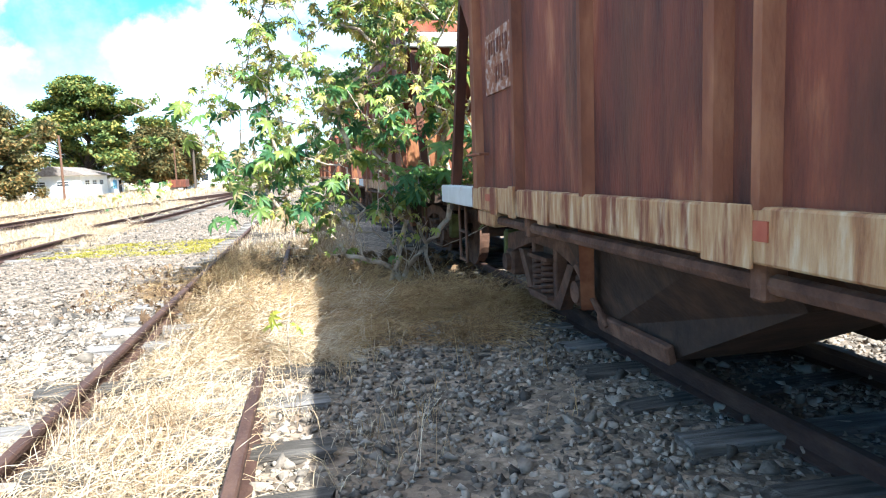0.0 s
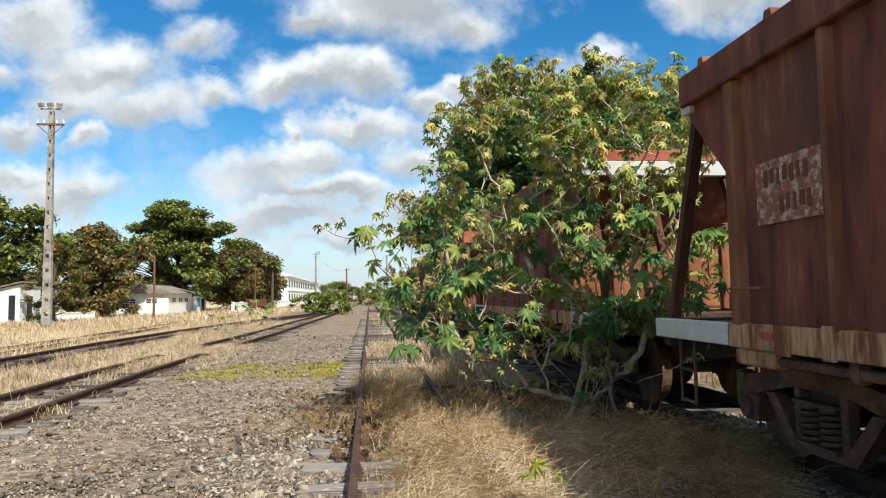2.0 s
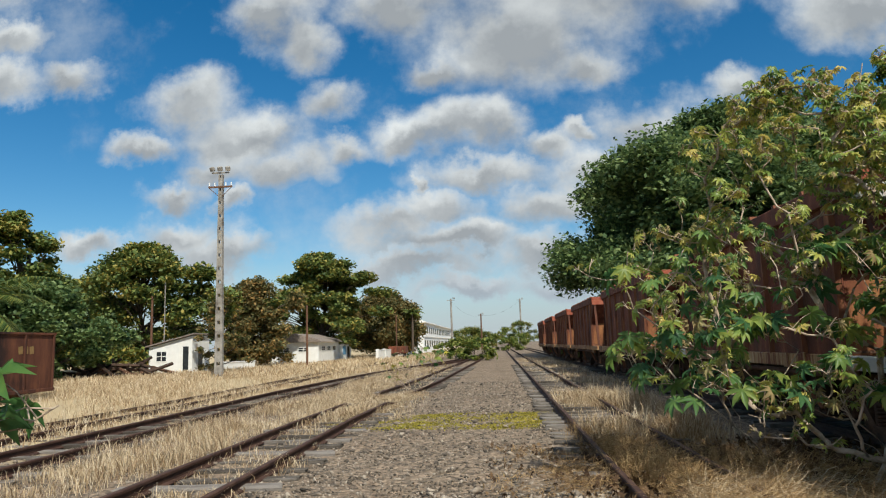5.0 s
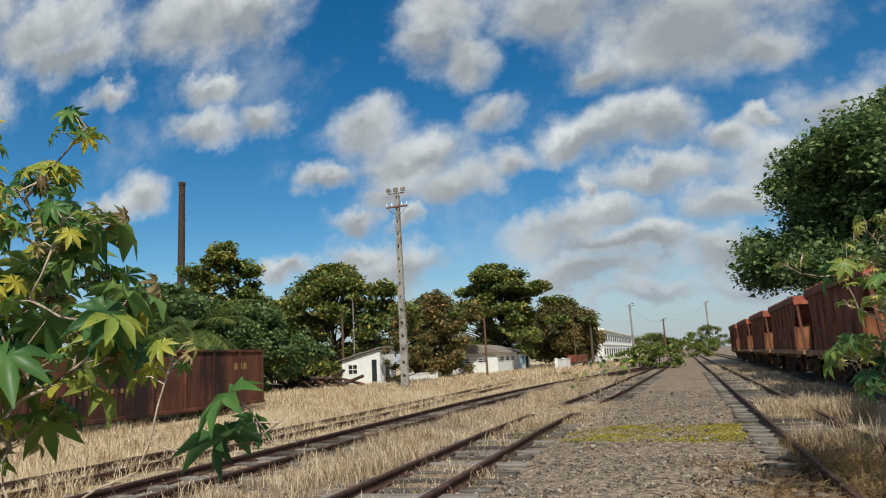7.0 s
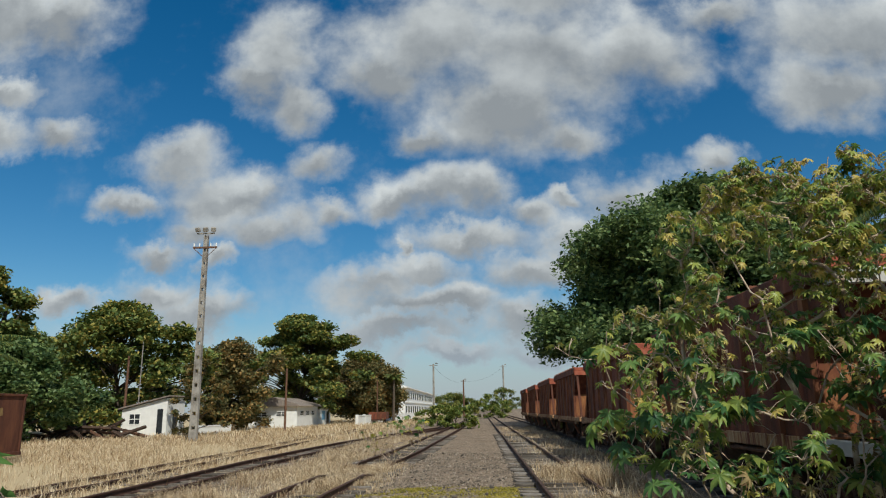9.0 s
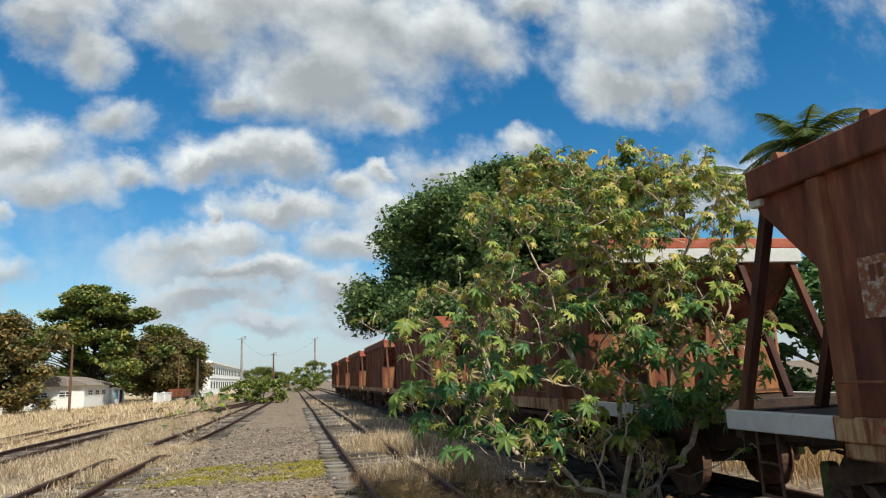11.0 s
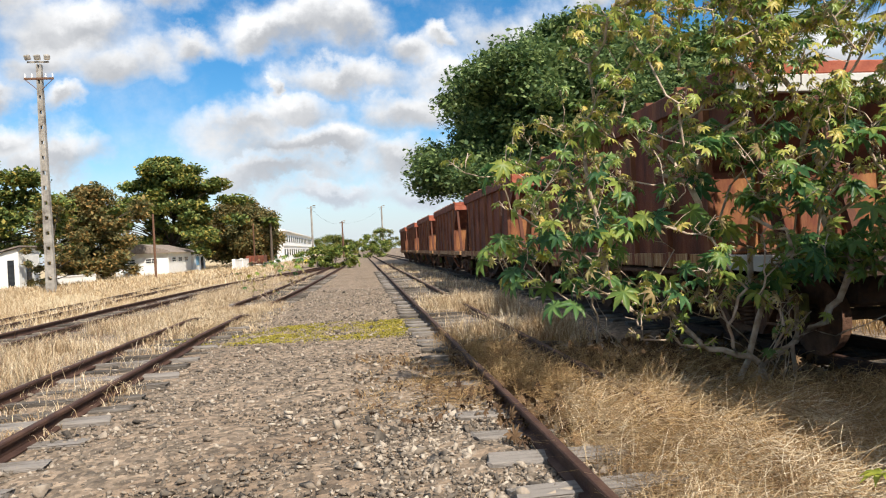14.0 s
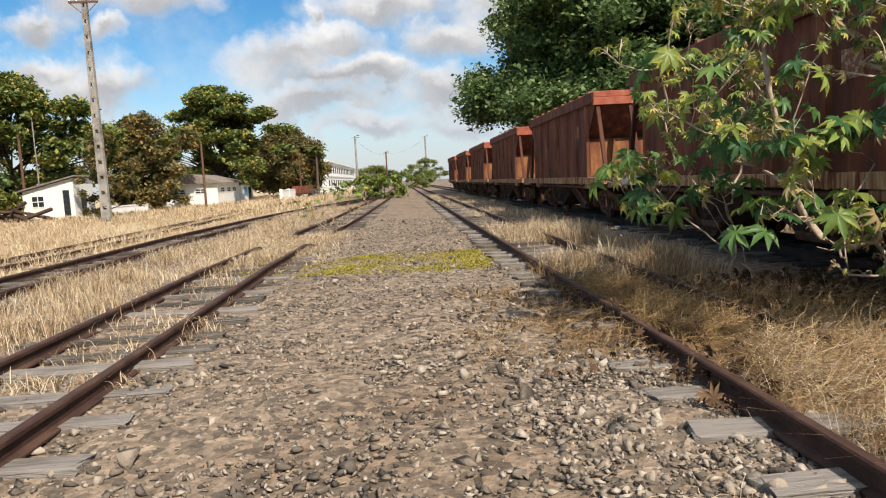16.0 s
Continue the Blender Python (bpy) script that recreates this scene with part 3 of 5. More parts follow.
def bogie(parent, y):
    root = part("bogie", bbox((0, 0, 0.68), (1.7, 0.34, 0.2), bevel=0.02), UNDER, parent)
    root.location = (0, y, 0)
    part("side_frame", side_frame(-0.86), UNDER_RUST, root)
    part("side_frame", side_frame(0.86), UNDER_RUST, root)
    for sx in (-0.86, 0.86):
        for sy in (-0.1, 0.1):
            s = part("spring", SPRING, UNDER_RUST, root)
            s.location = (sx, sy, 0.385)
    for sy in (-0.8, 0.8):
        part("axle", rod(bmesh.new(), (-0.8, sy, 0.52), (0.8, sy, 0.52), 0.065, n=12), UNDER, root)
        for sx in (-0.52, 0.52):
            w = part("wheel", WHEEL, UNDER_RUST, root)
            w.matrix_basis = pose(sx, sy, 0.52, 0, 0, 0 if sx > 0 else 180)
    for sx in (-0.86, 0.86):
        for sy in (-0.97, 0.97):
            part("frame_end", bbox((sx, sy, 0.64), (0.13, 0.1, 0.3), bevel=0.02), MOSSY, root, "mossy iron frame end")
        part("spring_plank", bbox((sx, 0, 0.37), (0.2, 0.44, 0.025)), UNDER_RUST, root)
        part("spring_cap", bbox((sx, 0, 0.655), (0.2, 0.44, 0.03)), UNDER_RUST, root)
    part("brake_beam", rod(bmesh.new(), (-0.6, 0.33, 0.45), (0.6, 0.33, 0.45), 0.035), UNDER_RUST, root)
    return root


def wagon(name, label, white_ends):
    root = thing(name, label, "freight wagon", group="row of hopper wagons")
    out = [(0.0, 2.93), (0.02, 2.84), (0.6, 2.24), (0.6, 1.2), (L - 0.6, 1.2), (L - 0.6, 2.24), (L - 0.02, 2.84), (L, 2.93)]
    for s in (-1, 1):
        part("side_wall", prism(bmesh.new(), out, "x", s * (W - 0.03), s * (W - 0.045)), RUST_SIDE, root, "dark red rusted steel side wall")
        for y, w in ((0.69, 0.17), (1.69, 0.1), (2.73, 0.09), (3.74, 0.09), (3.98, 0.11), (5.02, 0.09), (6.06, 0.1), (7.06, 0.17)):
            bm = bmesh.new()
            h = 0.055
            x = s * (W - 0.03)
            prism(bm, [(x, y - w / 2), (x + s * h, y - w / 2 + 0.025), (x + s * h, y + w / 2 - 0.025), (x, y + w / 2)], "z", 1.2, 2.92)
            part("rib", bm, RUST_RIB, root)
        part("top_rail", bbox((s * (W - 0.02), L / 2, 3.05), (0.14, L, 0.25), bevel=0.012), RUST_SIDE, root)
        for y in np.arange(0.35, L, 0.88):
            part("gusset", prism(bmesh.new(), [(y - 0.05, 3.17), (y + 0.05, 3.17), (y + 0.03, 3.225), (y - 0.03, 3.225)], "x", s * (W - 0.07), s * (W + 0.04)), RUST_RIB, root)
        part("side_sill", bbox((s * (W - 0.03), L / 2, 1.125), (0.1, L - 1.1, 0.17), bevel=0.008), SILL, root, "ochre side sill streaked with rust")
        for y in (1.2, 2.2, 3.88, 5.55, 6.55):
            part("sill_plate", bbox((s * (W + 0.024), y, 1.12), (0.012, 0.16 + 0.1 * (y == 3.88), 0.19), bevel=0.003), SILL, root)
        for e in (0, 1):
            y0 = -0.68 if e == 0 else L - 0.555
            part("sill_end", bbox((s * (W - 0.03), y0 + 0.6175, 1.125), (0.1, 1.235, 0.16), bevel=0.008), WHITE_STEEL if white_ends else SILL, root)
            part("jacking_pad", bbox((s * (W - 0.07), (0.82 if e == 0 else L - 0.82), 0.98), (0.12, 0.46, 0.12), bevel=0.015), SILL, root)
        part("stake_pocket", bbox((s * (W + 0.03), 6.1, 1.13), (0.03, 0.1, 0.2), bevel=0.006), SILL, root)
        part("stake_pocket", bbox((s * (W + 0.03), 1.65, 1.13), (0.03, 0.1, 0.2), bevel=0.006), SILL, root)
        part("grab_iron", rod(rod(rod(bmesh.new(), (s * (W + 0.03), 6.62, 1.45), (s * (W + 0.09), 6.62, 1.45), 0.01, n=6), (s * (W + 0.09), 6.62, 1.45), (s * (W + 0.09), 7.02, 1.45), 0.01, n=6), (s * (W + 0.09), 7.02, 1.45), (s * (W + 0.03), 7.02, 1.45), 0.01, n=6), RUST_RIB, root)
        part("reflector", bbox((s * (W + 0.022), L - 1.05, 1.14), (0.006, 0.16, 0.05)), RUST_RED, root)
        part("reflector", bbox((s * (W + 0.022), L - 4.0, 1.14), (0.006, 0.13, 0.06)), RUST_RED, root)
        bm = bmesh.new()
        rod(bm, (s * 1.3, 1.0, 0.97), (s * 1.3, L - 1.0, 0.97), 0.034)
        part("brake_pipe", bm, UNDER_RUST, root)
        for y in (1.6, 3.8, 6.0):
            part("pipe_clip", bbox((s * 1.3, y, 0.99), (0.09, 0.07, 0.15), bevel=0.01), UNDER_RUST, root)
    for e in (0, 1):
        f = (lambda y: y) if e == 0 else (lambda y: L - y)
        bm = bmesh.new()
        part("end_beam", bbox((0, f(0.035), 3.12), (2 * W + 0.02, 0.13, 0.135), bevel=0.01), RUST_RED, root)
        part("end_plate", bbox((0, f(0.03), 2.96), (2 * W + 0.03, 0.14, 0.18), bevel=0.008), WHITE_STEEL if white_ends else RUST_RED, root)
        prism(bm, [(f(0.0), 2.9), (f(0.03), 2.9), (f(0.82), 2.08), (f(0.79), 2.08)], "x", -W + 0.05, W - 0.05)
        part("slope_sheet", bm, RUST_SIDE, root)
        part("bulkhead", bbox((0, f(0.64), 1.66), (2 * W - 0.12, 0.03, 0.92)), RUST_END, root, "orange rusted end bulkhead")
        for x in (-0.75, -0.28, 0.28, 0.75):
            part("stiffener", bbox((x, f(0.6), 1.66), (0.08, 0.06, 0.9), bevel=0.008), RUST_RIB, root)
        for x in (-1.27, -0.5, 0.5, 1.27):
            part("strut", beam(bmesh.new(), (x, f(0.06), 2.9), (x, f(-0.56), 1.2), 0.085, 0.08), DARK_RUST, root)
        part("deck", bbox((0, f(0.05), 1.16), (2 * W - 0.1, 1.36, 0.04)), UNDER, root)
        part("buffer_beam", bbox((0, f(-0.63), 1.08), (2 * W - 0.12, 0.12, 0.24), bevel=0.01), UNDER, root)
        cp = part("coupler", bbox((0, f(-0.9), 0.86), (0.16, 0.55, 0.18), bevel=0.02), UNDER, root)
        part("knuckle", bbox((0.04, f(-1.22), 0.86), (0.3, 0.2, 0.26), bevel=0.05), UNDER, cp)
        part("brake_hose", rod(rod(bmesh.new(), (0.4, f(-0.7), 0.95), (0.36, f(-1.0), 0.62), 0.022), (0.36, f(-1.0), 0.62), (0.2, f(-1.25), 0.7), 0.022), UNDER, root)
        for s in (-1, 1):
            bm = bmesh.new()
            for y in (-0.2, -0.45):
                rod(bm, (s * 1.27, f(y), 1.05), (s * 1.27, f(y), 0.5), 0.014, n=6)
            for z in (0.52, 0.78):
                rod(bm, (s * 1.27, f(-0.2), z), (s * 1.27, f(-0.45), z), 0.014, n=6)
            part("step_iron", bm, UNDER_RUST, root)
        bogie(root, f(0.82))
    cyl = part("brake_cylinder", rod(bmesh.new(), (0.62, L / 2 - 0.4, 0.82), (0.62, L / 2 + 0.4, 0.82), 0.16, n=16), UNDER, root)
    part("piston_rod", rod(bmesh.new(), (0.62, L / 2 + 0.4, 0.82), (0.62, L / 2 + 1.6, 0.78), 0.025), UNDER, cyl)
    for y in (0.0, L):
        part("rigging_bar", rod(bmesh.new(), (-0.9, y, 0.62), (0.9, y, 0.62), 0.03), UNDER, root)
        part("draft_box", bbox((0, y, 0.82), (0.9, 0.9, 0.3), bevel=0.02), UNDER, root)
    part("floor_plate", bbox((0, L / 2, 1.24), (2 * W - 0.1, L - 1.24, 0.03)), UNDER_RUST, root)
    part("centre_sill", bbox((0, L / 2, 1.02), (0.5, L + 1.2, 0.3), bevel=0.01), UNDER, root)
    for f in (lambda y: y, lambda y: L - y):
        for s in (-1, 1):
            side = [(f(1.75), 1.14), (f(2.1), 0.4), (f(2.75), 0.36), (f(3.7), 0.8), (f(3.8), 1.14)]
            bm = bmesh.new()
            a = [bm.verts.new((s * (1.22 if z > 1 else 0.95), y, z)) for y, z in side]
            b = [bm.verts.new((s * 0.26, y, z)) for y, z in side]
            bm.faces.new(a), bm.faces.new(b)
            for i in range(5):
                bm.faces.new((a[i], a[(i + 1) % 5], b[(i + 1) % 5], b[i]))
            bmesh.ops.recalc_face_normals(bm, faces=bm.faces)
            h = part("discharge_hopper", bm, UNDER, root)
            part("hopper_door", bbox((s * 0.99, f(2.45), 0.42), (0.05, 0.8, 0.1), (0, s * 12, 0), 0.01), UNDER_RUST, h)
            part("door_lever", rod(bmesh.new(), (s * 1.02, f(2.2), 0.42), (s * 1.1, f(1.95), 0.75), 0.02), UNDER_RUST, h)
    for s in (-1, 1):
        for f in (lambda y: y, lambda y: L - y):
            part("brace", beam(bmesh.new(), (s * 1.05, f(2.0), 0.5), (s * 1.25, f(2.45), 1.05), 0.08, 0.05), RUST_RIB, root)
    return root


# ends painted white on the first two, bare on the others
first = wagon("hopper_wagon", "rusted red hopper wagon with white sill ends on the rails", True)
first.location = (2.66, -2.0, 0)
second = copy_thing(first, pose(2.66, 8.5, 0))
second["label"] = "rusted hopper wagon half hidden behind a castor bush"
third = wagon("hopper_wagon", "rusty orange-brown hopper wagon in a long parked row", False)
third.location = (2.66, 18.85, 0)
for y in (29.3, 39.75, 50.2, 60.6):
    copy_thing(third, pose(2.66, y, 0))
patch = part("worn_plate", bbox((-W + 0.022, 6.48, 2.07), (0.012, 0.66, 0.41)), PATCH, first, "worn white plate with flaked marks")
bar = mesh_of(bbox((0, 0, 0), (0.006, 0.03, 0.11)), "flaked_bar", RUST_SIDE)
for row, z in enumerate((2.16, 1.98)):
    for k in range(7 - 2 * row):
        o = part("flaked_bar", bar, RUST_SIDE, patch)
        o.matrix_basis = pose(-W + 0.0145, 6.7 - 0.068 * k - 0.16 * row, z + 0.012 * (k % 2), 0, 0, 0) @ Matrix.Diagonal((1, 1.3 - 0.25 * (k % 3), 1 - 0.14 * (k % 2), 1))
for x, y, z, s, own in ((-1.376, 0.9, 2.3, 0.3, second), (-1.376, 1.25, 2.35, 0.32, third)):
    part("faded_plate", bbox((x + 0.03, y + 0.4, z), (0.008, 0.34, 0.3)), PATCH, own)

# ---------- plants ----------


def palmate(lobes=8):
    """A deeply lobed castor leaf of unit size, its lobes folded along their ribs and drooping, as triangles."""
    v, f = [(0, 0, 0)], []
    step = radians(300) / (lobes - 1)
    for i in range(lobes):
        a = radians(-150) + step * i
        r = 0.68 - 0.3 * (abs(i - (lobes - 1) / 2) / ((lobes - 1) / 2)) ** 1.5
        k = len(v)
        for da, rr, z in ((-0.5, 0.27, 0.03), (-0.34, 0.62, 0.0), (0, 1.0, -0.2), (0.34, 0.62, 0.0), (0.5, 0.27, 0.03), (0, 0.55, -0.07)):
            s = r if rr > 0.35 else 0.95
            v.append((math.sin(a + da * step) * s * rr, math.cos(a + da * step) * s * rr, z))
        f += [(0, k + 5, k), (k, k + 5, k + 1), (k + 1, k + 5, k + 2), (k + 5, k + 3, k + 2), (k + 4, k + 3, k + 5), (0, k + 4, k + 5)]
    return np.array(v, float), np.array(f, int)


LEAF_V, LEAF_F = palmate()


def tube(points, r0, r1, sides=5):
    """Verts and quads of a tapering tube along points."""
    pts = [Vector(p) for p in points]
    vs, fs = [], []
    for i, p in enumerate(pts):
        d = (pts[min(i + 1, len(pts) - 1)] - pts[max(i - 1, 0)]).normalized()
        a = d.orthogonal().normalized()
        b = d.cross(a)
        r = r0 + (r1 - r0) * i / (len(pts) - 1)
        for k in range(sides):
            t = k * math.tau / sides
            vs.append(p + (a * math.cos(t) + b * math.sin(t)) * r)
        if i:
            for k in range(sides):
                j = (k + 1) % sides
                fs.append(((i - 1) * sides + k, (i - 1) * sides + j, i * sides + j, i * sides + k))
    return vs, fs


def joined(name, tubes, mat):
    vs, fs = [], []
    for v, f in tubes:
        o = len(vs)
        vs += [tuple(p) for p in v]
        fs += [tuple(i + o for i in q) for q in f]
    return raw_mesh(name, vs, [i for q in fs for i in q], [4] * len(fs), mat)


def grow(start, way, length, r, steps, bend, droop, rnd):
    """Points of a wandering shoot."""
    p, d = Vector(start), Vector(way).normalized()
    pts = [p.copy()]
    for i in range(steps):
        d = (d + Vector((rnd.uniform(-bend, bend), rnd.uniform(-bend, bend), rnd.uniform(-bend, bend) - droop))).normalized()
        p = p + d * length / steps
        pts.append(p.copy())
    return pts, d


def castor(name, label, at, lobes, tips, stems, leaf, seed, keep=0, big=0.3, dry=0.3, outliers=(), mat=None):
    """A many-stemmed castor bush. lobes: rounded masses (x, y, z, rx, ry, rz, share) that the crown fills, seen from its base.
    Every shoot starts at the nearest wood and ends in a whorl of stalked leaves; wood is the thicker the more shoots it bears."""
    rnd = random.Random(seed)
    root = thing(name, label, "bush", at)
    share = sum(m[6] for m in lobes)
    ends = [(Vector(o), 1.0) for o in outliers]
    for x, y, z, rx, ry, rz, sh in lobes:
        for _ in range(int(tips * sh / share)):
            d = Vector((rnd.gauss(0, 1), rnd.gauss(0, 1), rnd.gauss(0.15, 1))).normalized() * rnd.uniform(0.3, 1) ** 0.4
            p = Vector((x + d.x * rx, y + d.y * ry, z + d.z * rz))
            if p.z > 0.35:
                ends.append((p, rnd.uniform(0.6, 1.2)))
    ends.sort(key=lambda e: e[0].length * rnd.uniform(0.85, 1.15))
    height = max(e.z for e, _ in ends)
    nodes, parent, tip_of = [], [], []
    for k in range(stems):
        a = k * 2.4
        nodes.append(Vector((0.3 * math.cos(a) * rnd.uniform(0.3, 1.2), 0.2 * math.sin(a), -0.08)))
        parent.append(-1)
    for k, (e, w) in enumerate(ends):
        arr = np.array([tuple(n) for n in nodes])
        d = np.linalg.norm(arr - np.array(tuple(e)), axis=1)
        # wood that lies further in and lower down makes the better start
        cost = d + 0.35 * np.maximum(0, arr[:, 2] - e.z + 0.1) * 3
        j = k % stems if k < stems else int(np.argmin(cost))
        p = nodes[j]
        ln = (e - p).length
        steps = max(2, int(ln / 0.13))
        sag = Vector((0, 0, -0.1 * ln)) + Vector((e.x - p.x, e.y - p.y, 0)) * -0.08 if k >= stems else Vector((e.x, e.y, 0)) * -0.12
        off = Vector((rnd.uniform(-1, 1), rnd.uniform(-1, 1), rnd.uniform(-0.5, 0.5))) * 0.05 * ln
        last = j
        for q in range(1, steps + 1):
            u = q / steps
            wob = 0.022 * (u < 1)
            nodes.append(p.lerp(e, u) + (sag + off) * math.sin(math.pi * u) + Vector((rnd.uniform(-wob, wob), rnd.uniform(-wob, wob), rnd.uniform(-wob, wob))))
            parent.append(last)
            last = len(nodes) - 1
        tip_of.append((last, w))
    load = np.zeros(len(nodes))
    for i, w in tip_of:
        load[i] += 1
    kids = [[] for _ in nodes]
    for i in range(len(nodes) - 1, -1, -1):
        if parent[i] >= 0:
            load[parent[i]] += load[i]
            kids[parent[i]].append(i)
    rad = 0.0046 * np.maximum(1, load) ** 0.34
    # a chain of wood runs on into its heaviest shoot; the others start chains of their own
    starts = [(i, -1) for i in range(stems)]
    thick, thin_wood = [], []
    while starts:
        i, prev = starts.pop()
        chain = [prev, i] if prev >= 0 else [i]
        while kids[i]:
            order = sorted(kids[i], key=lambda c: -load[c])
            starts += [(c, i) for c in order[1:]]
            i = order[0]
            chain.append(i)
        if len(chain) < 2:
            continue
        r = [rad[c] for c in chain]
        if prev >= 0:
            r[0] = r[1]
        v, f = tube([nodes[c] for c in chain], 1.0, 1.0, 6 if r[0] > 0.017 else 4)
        sides = len(v) // len(chain)
        v = [nodes[chain[n // sides]] + (q - nodes[chain[n // sides]]) * r[n // sides] for n, q in enumerate(v)]
        (thick if prev < 0 else thin_wood).append((v, f))
    for t in thick:
        st = new("stem", joined("stem", [t], BARK))
        st.parent = root
    # whorls of leaves on stalks
    stalks, canopy, low, withered = [], [], [], []
    for i, w in tip_of:
        p = nodes[i]
        d0 = (p - nodes[parent[i]]).normalized()
        high = min(1.0, max(0.0, (p.z - 1.1) / 1.6))
        large = rnd.random() > high * 0.9 + 0.12
        count = rnd.randint(4, 6) if large else rnd.randint(6, 10)
        if rnd.random() < (0.65 if p.z < 0.95 else 0.4 if p.z < 1.5 else 0.12):
            count = rnd.randint(0, 2)
        large = large and (p.z > 0.9 or height < 2)
        if 1.5 < p.z < 2.5 and not large and len(ends) > 400:
            count //= 2
        for c in range(count):
            a = rnd.uniform(0, math.tau)
            size = leaf * (rnd.uniform(1.3, 1.95) if large and c < 3 else rnd.uniform(0.5, 1.0)) * w ** 0.5
            out = (Vector((math.cos(a), math.sin(a), rnd.uniform(-0.35, 0.7))) + d0 * 0.5).normalized()
            start = p - d0 * rnd.uniform(0, 0.16)
            e = start + out * size * rnd.uniform(0.5, 0.95)
            stalks.append(tube([start, start.lerp(e, 0.5) + Vector((0, 0, 0.02)), e], 0.0042, 0.0026, 3))
            dead = rnd.random() < dry * (2.6 if p.z < 0.95 else 1.0)
            down = rnd.uniform(-1.5, -0.9) if dead else rnd.uniform(-1.25, -0.1)
            roll = rnd.gauss(0, 0.4)
            m = Matrix.Rotation(math.atan2(-out.x, out.y), 3, "Z") @ Matrix.Rotation(down, 3, "X") @ Matrix.Rotation(roll, 3, "Y")
            (withered if dead else low if large and c < 3 else canopy).append((e, m, size * (0.62 if dead else 1.0)))
    tw = new("branchwork", joined("branchwork", thin_wood + stalks, BARK))
    tw.parent = root
    tagged(tw, "thin pale branches and leaf stalks", kind="stuff")

    def spread(nm, lab, items, ma):
        if not items:
            return
        o = new(nm, scatter(nm, LEAF_V, LEAF_F, np.array([tuple(p) for p, _, _ in items]), np.array([[tuple(r) for r in m] for _, m, _ in items]),
                            np.array([[z] for _, _, z in items]) * np.ones((1, 3)), ma))
        o.parent = root
        tagged(o, lab, kind="stuff")

    rnd.shuffle(low)
    spread("crown", "small green and yellowing lobed leaves", canopy, mat or CASTOR)
    spread("large_leaves", "broad green lobed leaves", low[keep:], mat or CASTOR_LOW)
    if withered:
        items = withered
        curled = LEAF_V * np.array([[0.55, 1.0, 1.0]])
        curled[:, 2] -= 0.9 * LEAF_V[:, 0] ** 2
        o = new("withered_leaves", scatter("withered_leaves", curled, LEAF_F, np.array([tuple(p) for p, _, _ in items]), np.array([[tuple(r) for r in m] for _, m, _ in items]),
                                           np.array([[z] for _, _, z in items]) * np.ones((1, 3)), CASTOR_DRY))
        o.parent = root
        tagged(o, "curled brown and olive leaves", kind="stuff")
    for k, (p, m, z) in enumerate(low[:keep]):
        lf = part("leaf", LEAF_MESH[k % 3], CASTOR_ONE, root)
        lf.matrix_basis = Matrix.Translation(p) @ m.to_4x4() @ Matrix.Diagonal((z, z, z, 1))
    return root


CASTOR_LOW = material("broad_castor_leaf", [(0.05, 0.125, 0.05), (0.1, 0.205, 0.065), (0.17, 0.275, 0.07), (0.32, 0.37, 0.08)], 3.0, 0.4, 0.0, 0.0, island=0.75, translucent=0.4)
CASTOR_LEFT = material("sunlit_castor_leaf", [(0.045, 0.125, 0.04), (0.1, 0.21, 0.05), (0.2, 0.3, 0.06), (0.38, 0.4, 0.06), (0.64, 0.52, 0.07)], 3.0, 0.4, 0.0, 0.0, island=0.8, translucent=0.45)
CASTOR_ONE = material("large_castor_leaf", [(0.05, 0.13, 0.05), (0.1, 0.21, 0.065), (0.18, 0.28, 0.07), (0.34, 0.38, 0.08)], 3.0, 0.4, 0.0, 0.0, objrand=0.7, translucent=0.5)
LEAF_MESH = []
for k in range(3):
    lv = LEAF_V.copy()
    lv[:, 2] += np.random.default_rng(k).normal(0, 0.03, len(lv))
    LEAF_MESH.append(raw_mesh("leaf", lv, LEAF_F.ravel(), [3] * len(LEAF_F), CASTOR_ONE))

castor("castor_bush", "tall castor bush with pale stems against a rusted wagon", (1.15, 8.0, 0),
       [(-0.85, -0.1, 3.0, 1.05, 0.85, 1.05, 40), (0.3, -0.65, 3.15, 1.1, 0.6, 0.85, 40), (-1.9, 0.2, 2.0, 0.6, 0.7, 0.7, 12),
        (-1.0, -0.3, 1.15, 1.1, 0.6, 0.5, 15), (0.35, -0.75, 1.9, 0.95, 0.45, 0.85, 24), (-0.4, -0.3, 3.75, 0.9, 0.6, 0.35, 12), (-0.55, -0.4, 0.72, 1.0, 0.45, 0.32, 13), (-0.3, -0.5, 2.0, 0.9, 0.5, 0.5, 10)],
       820, 14, 0.146, 3, keep=200, dry=0.26,
       outliers=((-2.95, -0.1, 2.2), (-2.75, 0.1, 2.3), (0.85, -0.75, 0.75), (1.0, -0.6, 1.0), (-0.2, -0.6, 0.4), (-0.6, -0.5, 0.45), (-1.0, -0.6, 0.5), (0.3, -0.6, 0.5)))
castor("castor_bush", "leafy castor bush leaning over the track edge", (0.5, 10.4, 0),
       [(-0.3, 0, 2.1, 0.75, 0.8, 0.75, 5), (-0.8, 0.0, 1.2, 0.75, 0.7, 0.35, 3)], 60, 4, 0.2, 5, keep=20, dry=0.25)
